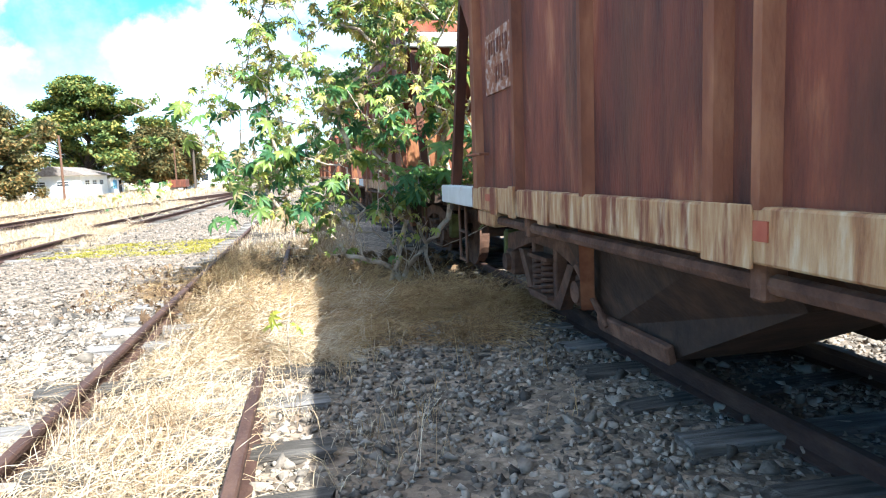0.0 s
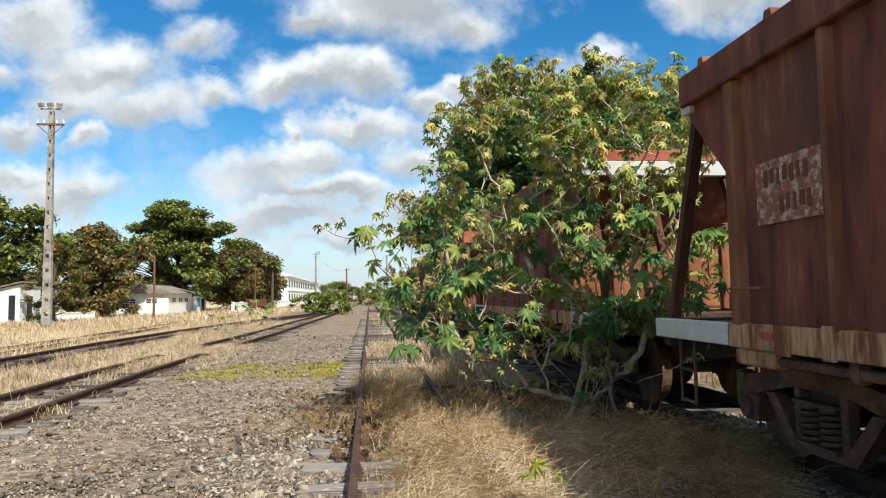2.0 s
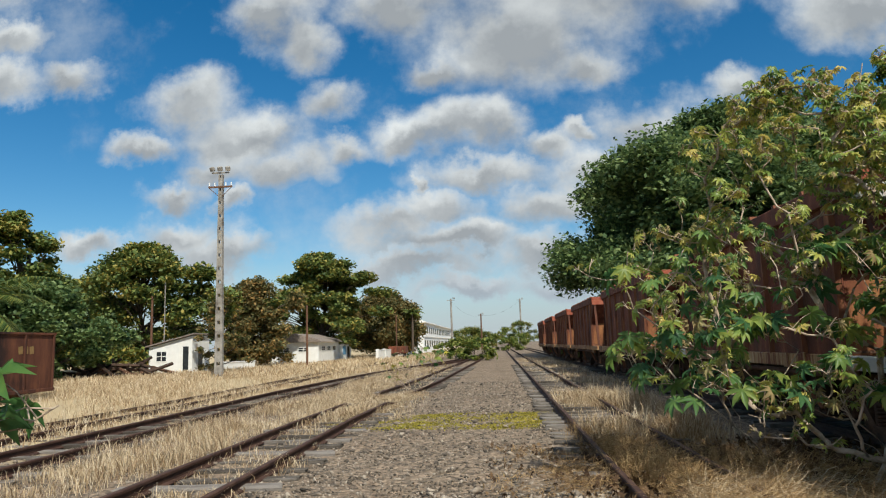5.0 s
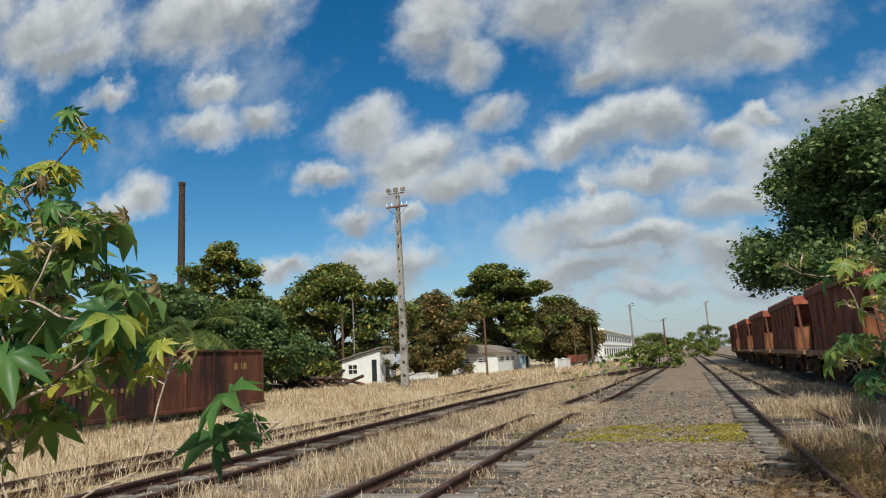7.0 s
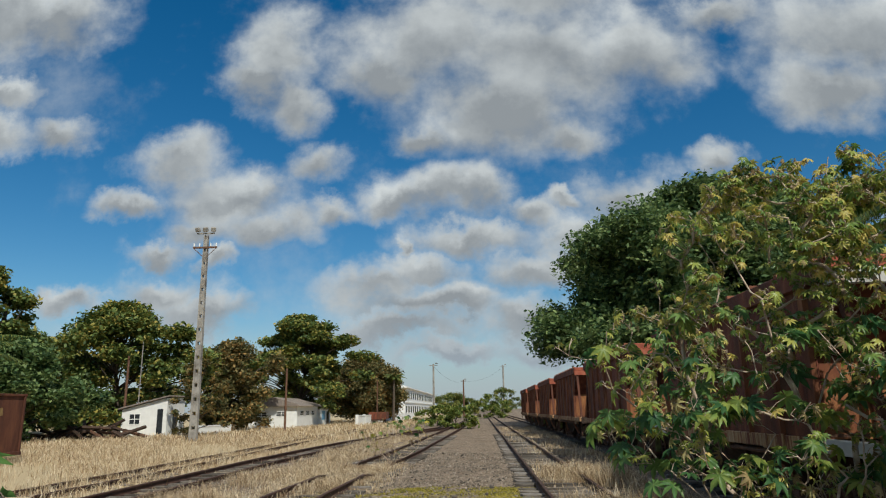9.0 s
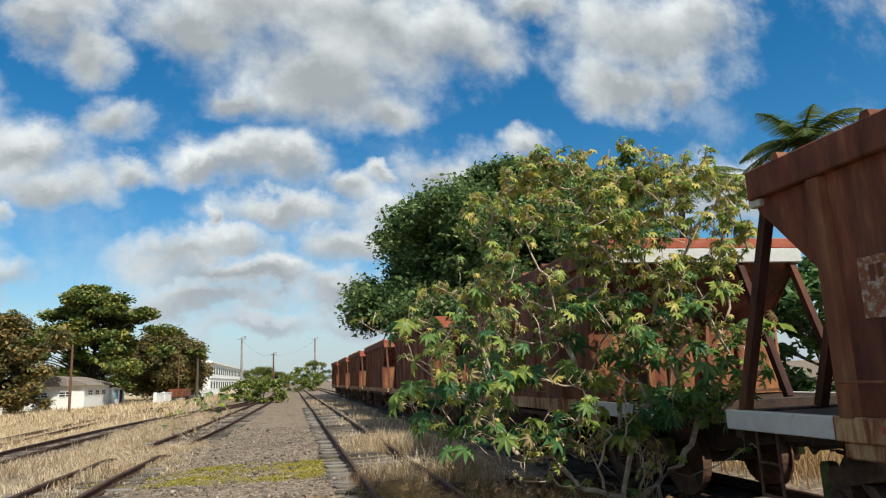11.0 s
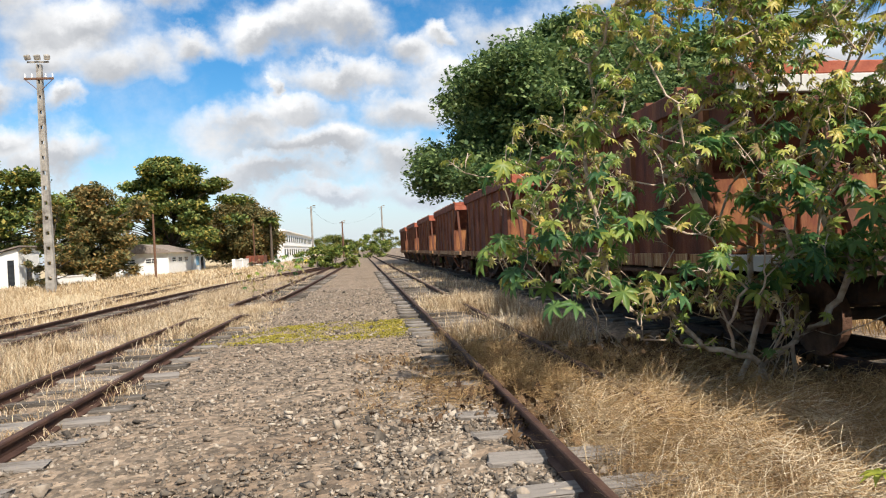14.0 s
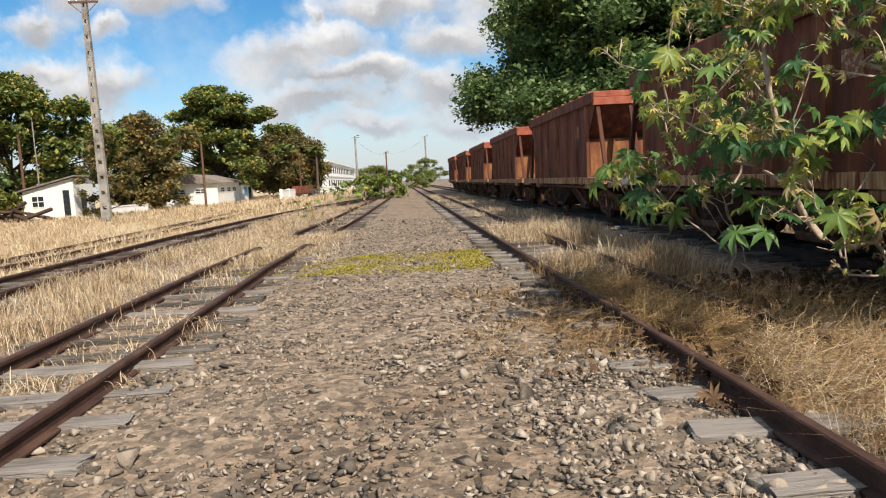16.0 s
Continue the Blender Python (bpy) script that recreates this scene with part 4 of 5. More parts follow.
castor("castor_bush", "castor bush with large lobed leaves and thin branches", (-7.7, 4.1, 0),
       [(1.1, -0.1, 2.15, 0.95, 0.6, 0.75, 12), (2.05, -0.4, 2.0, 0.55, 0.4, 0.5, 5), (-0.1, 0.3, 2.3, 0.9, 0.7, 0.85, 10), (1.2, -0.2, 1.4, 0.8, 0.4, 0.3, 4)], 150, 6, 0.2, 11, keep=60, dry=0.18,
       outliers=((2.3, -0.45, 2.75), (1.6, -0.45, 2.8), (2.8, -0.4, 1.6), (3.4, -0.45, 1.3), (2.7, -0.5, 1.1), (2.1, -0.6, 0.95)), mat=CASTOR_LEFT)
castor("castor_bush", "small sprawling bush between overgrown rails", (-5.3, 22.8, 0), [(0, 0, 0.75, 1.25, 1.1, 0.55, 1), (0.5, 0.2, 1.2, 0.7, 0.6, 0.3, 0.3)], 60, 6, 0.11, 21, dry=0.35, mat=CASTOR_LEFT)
castor("castor_seedling", "yellowing castor seedling in matted straw", (-0.3, 4.75, 0), [(0, 0, 0.36, 0.05, 0.05, 0.03, 1)], 1, 1, 0.085, 25, dry=0.0, outliers=((0.1, 0.05, 0.33),), mat=CASTOR_YELLOW)


def crown_points(centres, per, squash):
    """Leaf places in feathered clumps; centres: (x, y, z, r)."""
    out = []
    for x, y, z, r in centres:
        n = int(per * r * r) + 20
        d = rng.normal(0, 1, (n, 3))
        d /= np.linalg.norm(d, axis=1, keepdims=True)
        rad = r * np.minimum(1.1, np.abs(rng.normal(0.6, 0.27, (n, 1))))
        out.append(np.array([[x, y, z]]) + d * rad * np.array([[1, 1, squash]]))
    return np.concatenate(out)


QUAD_V = np.array([(0, -0.6, 0), (0.36, 0.0, 0.07), (0, 0.62, -0.05), (-0.36, 0.05, 0.05)])
QUAD_F = np.array([(0, 1, 2, 3)])


def tree(name, label, at, height, radius, mat, seed, clumps=60, leaf=0.4, per=200, base=0.3, tiers=0, squash=0.7, ragged=0.25):
    """A tapered trunk with limbs and a crown of many leaf clumps of uneven size."""
    rnd = random.Random(seed)
    root = thing(name, label, "tree", at)
    tubes, cent = [], []
    tr, d = grow((0, 0, -0.1), (rnd.uniform(-0.05, 0.05), rnd.uniform(-0.05, 0.05), 1), height * 0.8, 0.2, 7, 0.06, 0, rnd)
    r0 = 0.025 * height
    tubes.append(tube(tr, r0, r0 * 0.3, 8))
    mid_h, half = (base + 0.97) / 2, (0.97 - base) / 2
    lobes = [rnd.uniform(1 - ragged, 1 + ragged) for _ in range(7)]
    peak = 0.4 if tiers else 0.0
    for k in range(clumps):
        a = k * 2.39996 + rnd.uniform(-0.4, 0.4)
        hz = base + (0.97 - base) * rnd.random() ** 0.85
        if tiers:
            hz = base + (0.97 - base) * (round((hz - base) / (0.97 - base) * tiers) + rnd.uniform(-0.32, 0.32)) / tiers
        prof = math.sqrt(max(0.06, 1 - min(1, abs(hz - mid_h + 0.06) / half) ** 2)) * lobes[int((a + hz * 9) % math.tau / math.tau * 7) % 7] * (1 + peak * (mid_h - hz) / half)
        rr = radius * prof * rnd.uniform(0.15, 1) ** 0.6
        c = Vector((math.cos(a) * rr, math.sin(a) * rr, height * hz))
        cr = radius * rnd.uniform(0.12, 0.28)
        cent.append((c.x, c.y, min(c.z, height - cr * 0.5), cr))
        f = tr[min(7, max(1, int(hz * 6)))]
        mid = (f + c) / 2 + Vector((0, 0, 0.03 * height))
        if k % 2 == 0:
            tubes.append(tube([f, mid, c], r0 * 0.3, r0 * 0.06, 5))
    t = new("trunk", joined("trunk", tubes, TRUNK))
    t.parent = root
    pos = crown_points(cent, per, squash)
    pos[:, 2] = np.maximum(pos[:, 2], 0.05)
    n = len(pos)
    c = new("crown", scatter("crown", QUAD_V, QUAD_F, pos, turns(n, 0.55), leaf * rng.uniform(0.5, 1.3, (n, 1)) * np.ones((1, 3)), mat))
    c.parent = root
    tagged(c, kind="stuff")
    return root


def palm(name, label, at, height, frond, count, seed):
    rnd = random.Random(seed)
    root = thing(name, label, "palm", at)
    tr, d = grow((0, 0, -0.1), (rnd.uniform(-0.08, 0.08), rnd.uniform(-0.08, 0.08), 1), height, 0.2, 8, 0.03, 0, rnd)
    t = new("trunk", joined("trunk", [tube(tr, 0.2, 0.13, 10)], TRUNK))
    t.parent = root
    for k in range(count):
        a = k * 2.39996
        up = rnd.uniform(0.0, 1.4)
        pts, _ = grow(tr[-1], (math.cos(a), math.sin(a), up), frond * rnd.uniform(0.8, 1.1), 0.02, 10, 0.05, 0.13, rnd)
        vs, fs, ss = [], [], []
        v, f = tube(pts, 0.03, 0.008, 4)
        vs += [tuple(p) for p in v]
        for q in f:
            fs += q
            ss.append(4)
        for i in range(1, 60):
            u = i / 60 * 9.99
            p = pts[int(u)].lerp(pts[int(u) + 1], u % 1)
            d = (pts[int(u) + 1] - pts[int(u)]).normalized()
            side = d.cross(Vector((0, 0, 1)))
            side = side.normalized() if side.length > 0.01 else Vector((1, 0, 0))
            ln = frond * 0.24 * math.sin(math.pi * (0.12 + 0.85 * i / 60))
            for s in (-1, 1):
                o = len(vs)
                tip = p + side * s * ln * 0.85 + d * ln * 0.45 + Vector((0, 0, -ln * rnd.uniform(0.25, 0.6)))
                vs += [tuple(p - d * 0.03), tuple(p + d * 0.03), tuple(tip)]
                fs += (o, o + 1, o + 2)
                ss.append(3)
        fr = new("frond", raw_mesh("frond", vs, fs, ss, PALM))
        fr.parent = root
    return root


# row of trees across the field
tree("almond_tree", "broad tropical almond tree with tiered olive foliage", (-33, 58, 0), 11.2, 6.4, LEAF_OLIVE, 31, 150, 0.34, per=230, base=0.04, tiers=9, squash=0.5, ragged=0.4)
tree("shade_tree", "small olive shade tree with a hanging crown", (-26, 64, 0), 8.2, 4.6, LEAF_BROWN, 32, 110, 0.3, per=300, base=0.05, ragged=0.4)
tree("almond_tree", "tropical almond tree with flat tiers of leaves", (-25.0, 85, 0), 13.6, 6.8, LEAF_OLIVE, 33, 150, 0.4, per=220, base=0.18, tiers=7, squash=0.45, ragged=0.45)
tree("shade_tree", "wide dome-shaped tree with dull brown-green crown", (-18.8, 97, 0), 9.0, 5.9, LEAF_BROWN, 34, 170, 0.32, per=320, base=0.1, ragged=0.08)
tree("shade_tree", "tall dark tree behind the boxcar", (-40, 50, 0), 12.8, 4.6, LEAF_OLIVE, 35, 90, 0.34, per=260, base=0.3)
tree("shade_tree", "dense green tree beside the white hut", (-32, 43, 0), 6.2, 4.2, LEAF_DARK, 36, 100, 0.27, per=320, base=0.03)
tree("shade_tree", "leafy tree behind the boxcar end", (-36, 38, 0), 7.6, 5.0, LEAF_DARK, 37, 100, 0.29, per=300, base=0.05)
tree("shade_tree", "feathery bush tree beside the concrete pole", (-23, 50, 0), 5.4, 2.3, LEAF_BROWN, 38, 50, 0.22, per=420, base=0.03)
tree("shade_tree", "dark tree standing deep in the field", (-46, 64, 0), 9.5, 6.5, LEAF_OLIVE, 39, 110, 0.4, base=0.1)
tree("mango_tree", "huge dark green mango tree behind the wagons", (20, 66, 0), 22.5, 14.5, LEAF_DARK, 41, 330, 0.42, per=150, base=0.08, ragged=0.28, squash=0.6)
for x, y, h, r, s in ((9.5, 13.5, 3.8, 2.2, 51), (11.5, 17, 4.4, 2.6, 52), (9.5, 20, 3.8, 2.3, 53), (12, 24, 5.0, 3.0, 54), (10, 9.5, 3.4, 2.0, 55), (15, 14, 4.6, 3.0, 56)):
    tree("shrub_tree", "dense green shrub behind the wagon track", (x, y, 0), h, r, SHRUB, s, 40, 0.2, per=700, base=0.02)
for x, y, h, r, s in ((-4.8, 60, 1.9, 1.9, 61), (-7.0, 70, 2.0, 2.0, 62), (-1.0, 120, 4.0, 3.5, 63), (-13, 260, 7.5, 9.0, 64), (-7, 220, 5.0, 5.0, 65), (2.0, 150, 6.0, 4.0, 66)):
    tree("shrub_tree", "bright green scrub growing on the far rails", (x, y, 0), h, r, LEAF_BRIGHT if s < 64 else LEAF_OLIVE, s, 40, 0.24, per=300, base=0.0)
palm("palm_tree", "palm with drooping green fronds behind the boxcar", (-24.5, 27.5, 0), 3.6, 3.6, 26, 71)
palm("palm_tree", "leafy palm behind the boxcar", (-29, 25, 0), 3.4, 3.6, 24, 72)
palm("palm_tree", "tall palm rising behind the hopper wagons", (16.0, 21, 0), 9.4, 3.0, 22, 73)
palm("palm_tree", "palm with grey-green fronds behind the bush", (13.3, 26, 0), 8.9, 3.2, 22, 74)
palm("palm_tree", "slim palm before the dome-shaped tree", (-14.2, 93, 0), 6.0, 1.9, 16, 75)

# ---------- left field: boxcar, hut, house, pole ----------


def boxcar():
    root = thing("old_boxcar", "rusted dark red low boxcar standing in tall straw", "freight wagon", (-20.3, 19.0, 0))
    part("body", bbox((0, 0, 1.32), (2.6, 12.2, 1.98), bevel=0.02), DARK_RUST, root)
    for y in np.linspace(-6.05, 6.05, 9):
        part("rib", bbox((1.33, y, 1.32), (0.06, 0.09, 1.96), bevel=0.01), DARK_RUST, root)
    part("top_rail", bbox((1.31, 0, 2.33), (0.1, 12.3, 0.08), bevel=0.01), DARK_RUST, root)
    part("bottom_rail", bbox((1.32, 0, 0.33), (0.1, 12.3, 0.12), bevel=0.01), DARK_RUST, root)
    for x in (-0.9, 0, 0.9):
        part("rib", bbox((x, 6.13, 1.32), (0.1, 0.07, 1.9), bevel=0.01), DARK_RUST, root)
    for y, z, h in ((4.9, 1.75, 0.26), (4.62, 1.75, 0.26), (4.34, 1.75, 0.26), (-1.9, 1.75, 0.24), (-2.2, 1.75, 0.24), (-2.5, 1.75, 0.24)):
        part("faded_mark", bbox((1.305, y, z), (0.008, 0.2, h), (6, 0, 0)), YELLOW, root)
    for k in range(8):
        part("faded_mark", bbox((1.305, -2.6 + 0.19 * k, 1.15), (0.008, 0.1, 0.14)), YELLOW, root)
    for y in (-4.4, -3.0, 3.0, 4.4):
        w = part("wheel", WHEEL, UNDER_RUST, root)
        w.matrix_basis = pose(1.0, y, 0.36)
    part("underframe", bbox((0, 0, 0.3), (1.9, 11.5, 0.16)), UNDER, root)


boxcar()


def opening(parent, c, s, name="window", frame_mat=None):
    """A recessed dark pane with its frame bars, on a wall whose normal is the thin axis of s."""
    w = part(name, bbox(c, s), GLASS, parent)
    thin = 0 if s[0] < s[1] else 1
    wide = s[1 - thin]
    bm = bmesh.new()
    for k in (-0.5, 0, 0.5):
        d = [0, 0, 0]
        d[1 - thin] = k * wide
        sz = [0, 0, s[2] + 0.06]
        sz[thin], sz[1 - thin] = s[thin] + 0.03, 0.05
        box(bm, (c[0] + d[0], c[1] + d[1], c[2]), sz)
    for k in (-0.5, 0.0, 0.5):
        sz = [0, 0, 0.05]
        sz[thin], sz[1 - thin] = s[thin] + 0.024, wide + 0.04
        box(bm, (c[0], c[1], c[2] + k * s[2]), sz)
    part("frame", bm, frame_mat or PLASTER, w)
    return w


def hut():
    root = thing("white_hut", "small whitewashed hut with a lean-to roof", "hut", (-27.2, 51.0, 0))
    bm = bmesh.new()
    prism(bm, [(-1.9, 0), (1.5, 0), (1.5, 2.75), (-1.9, 1.95)], "y", 0, 3.0)
    part("wall", bm, PLASTER, root)
    part("roof", bbox((-0.2, 1.5, 2.45), (3.9, 3.5, 0.09), (0, -13.2, 0)), TILE, root)
    opening(root, (-0.9, 0.0, 1.25), (0.8, 0.06, 0.75))
    part("door", bbox((1.0, -0.01, 1.0), (0.42, 0.06, 1.9)), GLASS, root)
    part("door", bbox((1.5, 1.4, 0.95), (0.06, 0.7, 1.9)), GLASS, root)


hut()


def house():
    root = thing("white_house", "long low white house with grey tiled roof", "house", (-24.0, 76, 0))
    part("wall", bbox((0, 0, 1.1), (5.0, 9, 2.2)), PLASTER, root)
    bm = bmesh.new()
    prism(bm, [(-2.9, 2.15), (2.9, 2.15), (2.6, 2.4), (0, 3.1), (-2.6, 2.4)], "y", -4.9, 4.9)
    part("roof", bm, TILE, root, "weathered grey tile roof")
    for y in (-2.6, -0.2, 2.2):
        opening(root, (2.5, y, 1.45), (0.06, 1.3, 0.45))
    for x in (-1.2, 0.9):
        opening(root, (x, -4.5, 1.4), (1.1, 0.06, 0.45))
    ann = part("annexe", bbox((1.0, 7.4, 0.9), (3.5, 5.6, 1.8)), PLASTER, root)
    part("shutter", bbox((2.76, 6.4, 1.15), (0.04, 1.5, 1.0)), BLUE, ann)
    part("doorway", bbox((2.76, 8.6, 0.85), (0.04, 1.2, 1.5)), GLASS, ann)
    part("flat_roof", bbox((1.0, 7.45, 1.85), (3.9, 5.9, 0.1)), CONCRETE, ann)


house()


def station():
    root = thing("white_building", "white two-storey building with rows of windows", "building", (-24, 205, 0))
    part("wall", bbox((0, 0, 3.3), (8, 92, 6.6)), PLASTER, root)
    part("cornice", bbox((0, 0, 6.75), (9, 93, 0.3)), PLASTER, root)
    part("roof", prism(bmesh.new(), [(-4.4, 6.9), (4.4, 6.9), (0, 8.3)], "y", -46.4, 46.4), PLASTER, root)
    for z in (1.7, 5.0):
        for y in np.arange(-43, 45, 5.5):
            part("window", bbox((4.0, y, z), (0.12, 2.2, 1.6)), GLASS, root)
        for x in (-2.2, 1.8):
            part("window", bbox((x, -46.0, z), (1.5, 0.12, 1.6)), GLASS, root)
    part("string_course", bbox((4.05, 0, 3.4), (0.3, 92.2, 0.25)), PLASTER, root)


station()


def low_wall(x0, y0, x1, y1, h):
    a, b = Vector((x0, y0, 0)), Vector((x1, y1, 0))
    root = thing("boundary_wall", "low whitewashed boundary wall in dry grass", "wall", a, kind="structure")
    d = b - a
    ang = math.degrees(math.atan2(d.y, d.x))
    part("wall_run", bbox(d / 2 + Vector((0, 0, h / 2)), (d.length, 0.2, h), (0, 0, ang)), PLASTER, root)
    part("coping", bbox(d / 2 + Vector((0, 0, h + 0.04)), (d.length, 0.28, 0.08), (0, 0, ang)), PLASTER, root)
    for k in range(int(d.length / 4) + 1):
        p = d.normalized() * min(k * 4, d.length)
        part("pier", bbox(p + Vector((0, 0, h / 2 + 0.08)), (0.32, 0.32, h + 0.16), (0, 0, ang)), PLASTER, root)


low_wall(-16.6, 79, -15.0, 125, 1.0)
low_wall(-25.0, 55, -24.2, 60, 0.55)


def concrete_pole():
    root = thing("concrete_pole", "tall weathered concrete utility pole with slots and lamps", "utility pole", (-19.4, 41, 0))
    bm = bmesh.new()
    h = 12.4
    for s in (-1, 1):
        prism(bm, [(s * 0.24, 0), (s * 0.12, 0), (s * 0.05, h), (s * 0.12, h)], "y", -0.13, 0.13)
    part("shaft", bm, CONCRETE, root)
    z = 0.0
    while z < h - 0.3:
        w = 0.26 - 0.16 * z / h
        part("web_block", bbox((0, 0, z + 0.36), (w, 0.2, 0.62)), CONCRETE, root)
        z += 0.82
    part("crossarm", beam(bmesh.new(), (-0.75, -0.12, h - 0.8), (0.75, -0.12, h - 0.8), 0.1, 0.1), POST, root)
    part("crossarm", beam(bmesh.new(), (-0.55, -0.12, h + 0.1), (0.55, -0.12, h + 0.1), 0.08, 0.08), CONCRETE, root)
    for x in (-0.5, 0.0, 0.5):
        fl = part("floodlight", bbox((x, -0.2, h + 0.33), (0.3, 0.22, 0.28), (25, 0, x * 40), 0.04), CONCRETE, root)
    for x in (-0.7, -0.35, 0.35, 0.7):
        part("insulator", rod(bmesh.new(), (x, -0.12, h - 0.74), (x, -0.12, h - 0.52), 0.05, 0.03), PLASTER, root)
    part("brace", rod(rod(bmesh.new(), (0.1, -0.1, h - 1.4), (0.7, -0.12, h - 0.85), 0.02), (-0.1, -0.1, h - 1.4), (-0.7, -0.12, h - 0.85), 0.02), POST, root)


concrete_pole()


def post(at, h, r, label, mat=POST, arm=0.0, name="wooden_post"):
    root = thing(name, label, "post", at)
    part("shaft", rod(bmesh.new(), (0, 0, -0.1), (0, 0, h), r, r * 0.75, 10), mat, root)
    if arm:
        part("crossarm", bbox((0, 0, h - 0.3), (arm, 0.1, 0.1)), mat, root)
        part("lamp_head", bbox((arm * 0.35, 0, h + 0.1), (0.5, 0.35, 0.18), bevel=0.04), CONCRETE, root)


post((-20.0, 62, 0), 5.4, 0.11, "brown wooden post in dry grass")
post((-30.0, 53, 0), 6.2, 0.11, "brown wooden post beside the hut")
post((-29.2, 53.5, 0), 7.2, 0.05, "thin grey pipe post beside the hut", CONCRETE)
post((-11.4, 130, 0), 10.0, 0.22, "distant yard lamp mast", CONCRETE, 1.6, "lamp_mast")
post((-6.3, 150, 0), 7.8, 0.2, "distant brown wooden yard mast", POST, 1.2, "lamp_mast")
post((3.0, 170, 0), 12.0, 0.25, "far yard mast beyond the wagons", CONCRETE, 1.6, "lamp_mast")
post((-16.0, 90, 0), 5.5, 0.1, "brown post before the dome-shaped tree")
chim = thing("chimney_stack", "tall dark brick chimney stack behind trees", "chimney", (-58, 66, 0))
part("shaft", rod(bmesh.new(), (0, 0, 0), (0, 0, 24.2), 0.5, 0.36, 14), UNDER, chim)
part("rim", rod(bmesh.new(), (0, 0, 24.2), (0, 0, 24.6), 0.42, 0.42, 14), UNDER, chim)


def scrap_pile():
    root = thing("scrap_pile", "heap of dark scrap timber beside the hut", "scrap pile", (-28.5, 46, 0))
    for k in range(46):
        a = random.uniform(-4.2, 3.0)
        part("scrap_beam", bbox((a, random.uniform(-1.2, 1.2), random.uniform(0.1, 1.0) * (1 - abs(a) / 6)), (random.uniform(0.8, 2.4), 0.2, 0.16),
                                (random.uniform(-30, 30), random.uniform(-30, 30), random.uniform(0, 180)), 0.01), UNDER if k % 3 else UNDER_RUST, root)


scrap_pile()
car = thing("small_rail_trolley", "small rusty rail trolley in the dry field", "trolley", (-15.5, 88, 0))
part("body", bbox((0, 0, 0.95), (2.2, 2.6, 0.9), bevel=0.03), RUST_SIDE, car)
part("frame", bbox((0, 0, 0.42), (1.6, 2.8, 0.16)), UNDER, car)
for x in (-0.8, 0.8):
    for y in (-0.8, 0.8):
        part("wheel", rod(bmesh.new(), (x - 0.05, y, 0.3), (x + 0.05, y, 0.3), 0.3, n=14), UNDER, car)

# overhead lines along the yard
for y0, y1, z0, z1, x0, x1 in ((130, 150, 9.6, 7.4, -11.4, -6.3), (150, 170, 7.4, 11.6, -6.3, 3.0)):
    cab = thing("overhead_cable", "thin black cable strung between the poles", "cable", (0, 0, 0))
    pts = [(x0 + (x1 - x0) * k / 20, y0 + (y1 - y0) * k / 20, z0 + (z1 - z0) * k / 20 - 1.1 * 4 * (k / 20) * (1 - k / 20)) for k in range(21)]
    o = new("strand", joined("strand", [tube(pts, 0.012, 0.012, 4)], WIRE))
    o.parent = cab

# ---------- loose ground cover ----------


def rock():
    """A broken, sharp-edged stone about one unit across."""
    bm = bmesh.new()
    for _ in range(8):
        d = Vector((random.gauss(0, 1), random.gauss(0, 1), random.gauss(0, 1))).normalized()
        bm.verts.new((d.x * 0.5 * random.uniform(0.75, 1.1), d.y * 0.5 * random.uniform(0.7, 1.1), d.z * 0.42))
    r = bmesh.ops.convex_hull(bm, input=bm.verts)
    bmesh.ops.delete(bm, geom=[v for v in bm.verts if not v.link_faces], context="VERTS")
    bmesh.ops.triangulate(bm, faces=bm.faces)
    bm.verts.index_update()
    tv = np.array([tuple(v.co) for v in bm.verts])
    tf = np.array([[v.index for v in f.verts] for f in bm.faces])
    bm.free()
    return tv, tf


def stones(label, count, x, y, size, bias=1.25, sink=0.12):
    for k in range(4):
        tv, tf = rock()
        n = count // 4
        px, py = rng.uniform(*x, n), y[0] + (y[1] - y[0]) * rng.uniform(0, 1, n) ** bias
        s = size * rng.lognormal(0, 0.42, (n, 1)) * rng.uniform(0.6, 1.3, (n, 3)) * np.array([[1, 1, 0.75]])
        pos = np.stack([px, py, ground_z(px, py) + s[:, 2] * sink], 1)
        ob = new("gravel", scatter("gravel", tv, tf, pos, turns(n, 0.5), s, STONE))
        tagged(ob, label, "gravel", kind="stuff")


stones("grey and tan ballast stones between the tracks", 38000, (-5.3, -1.0), (3.5, 28), 0.042, 1.6)
stones("grey ballast stones beside the wagon track", 30000, (-2.6, 4.2), (1.4, 8.2), 0.045, 1.0)
stones("sparse ballast stones along the sidings", 9000, (-10.5, -5.3), (5, 26), 0.045)


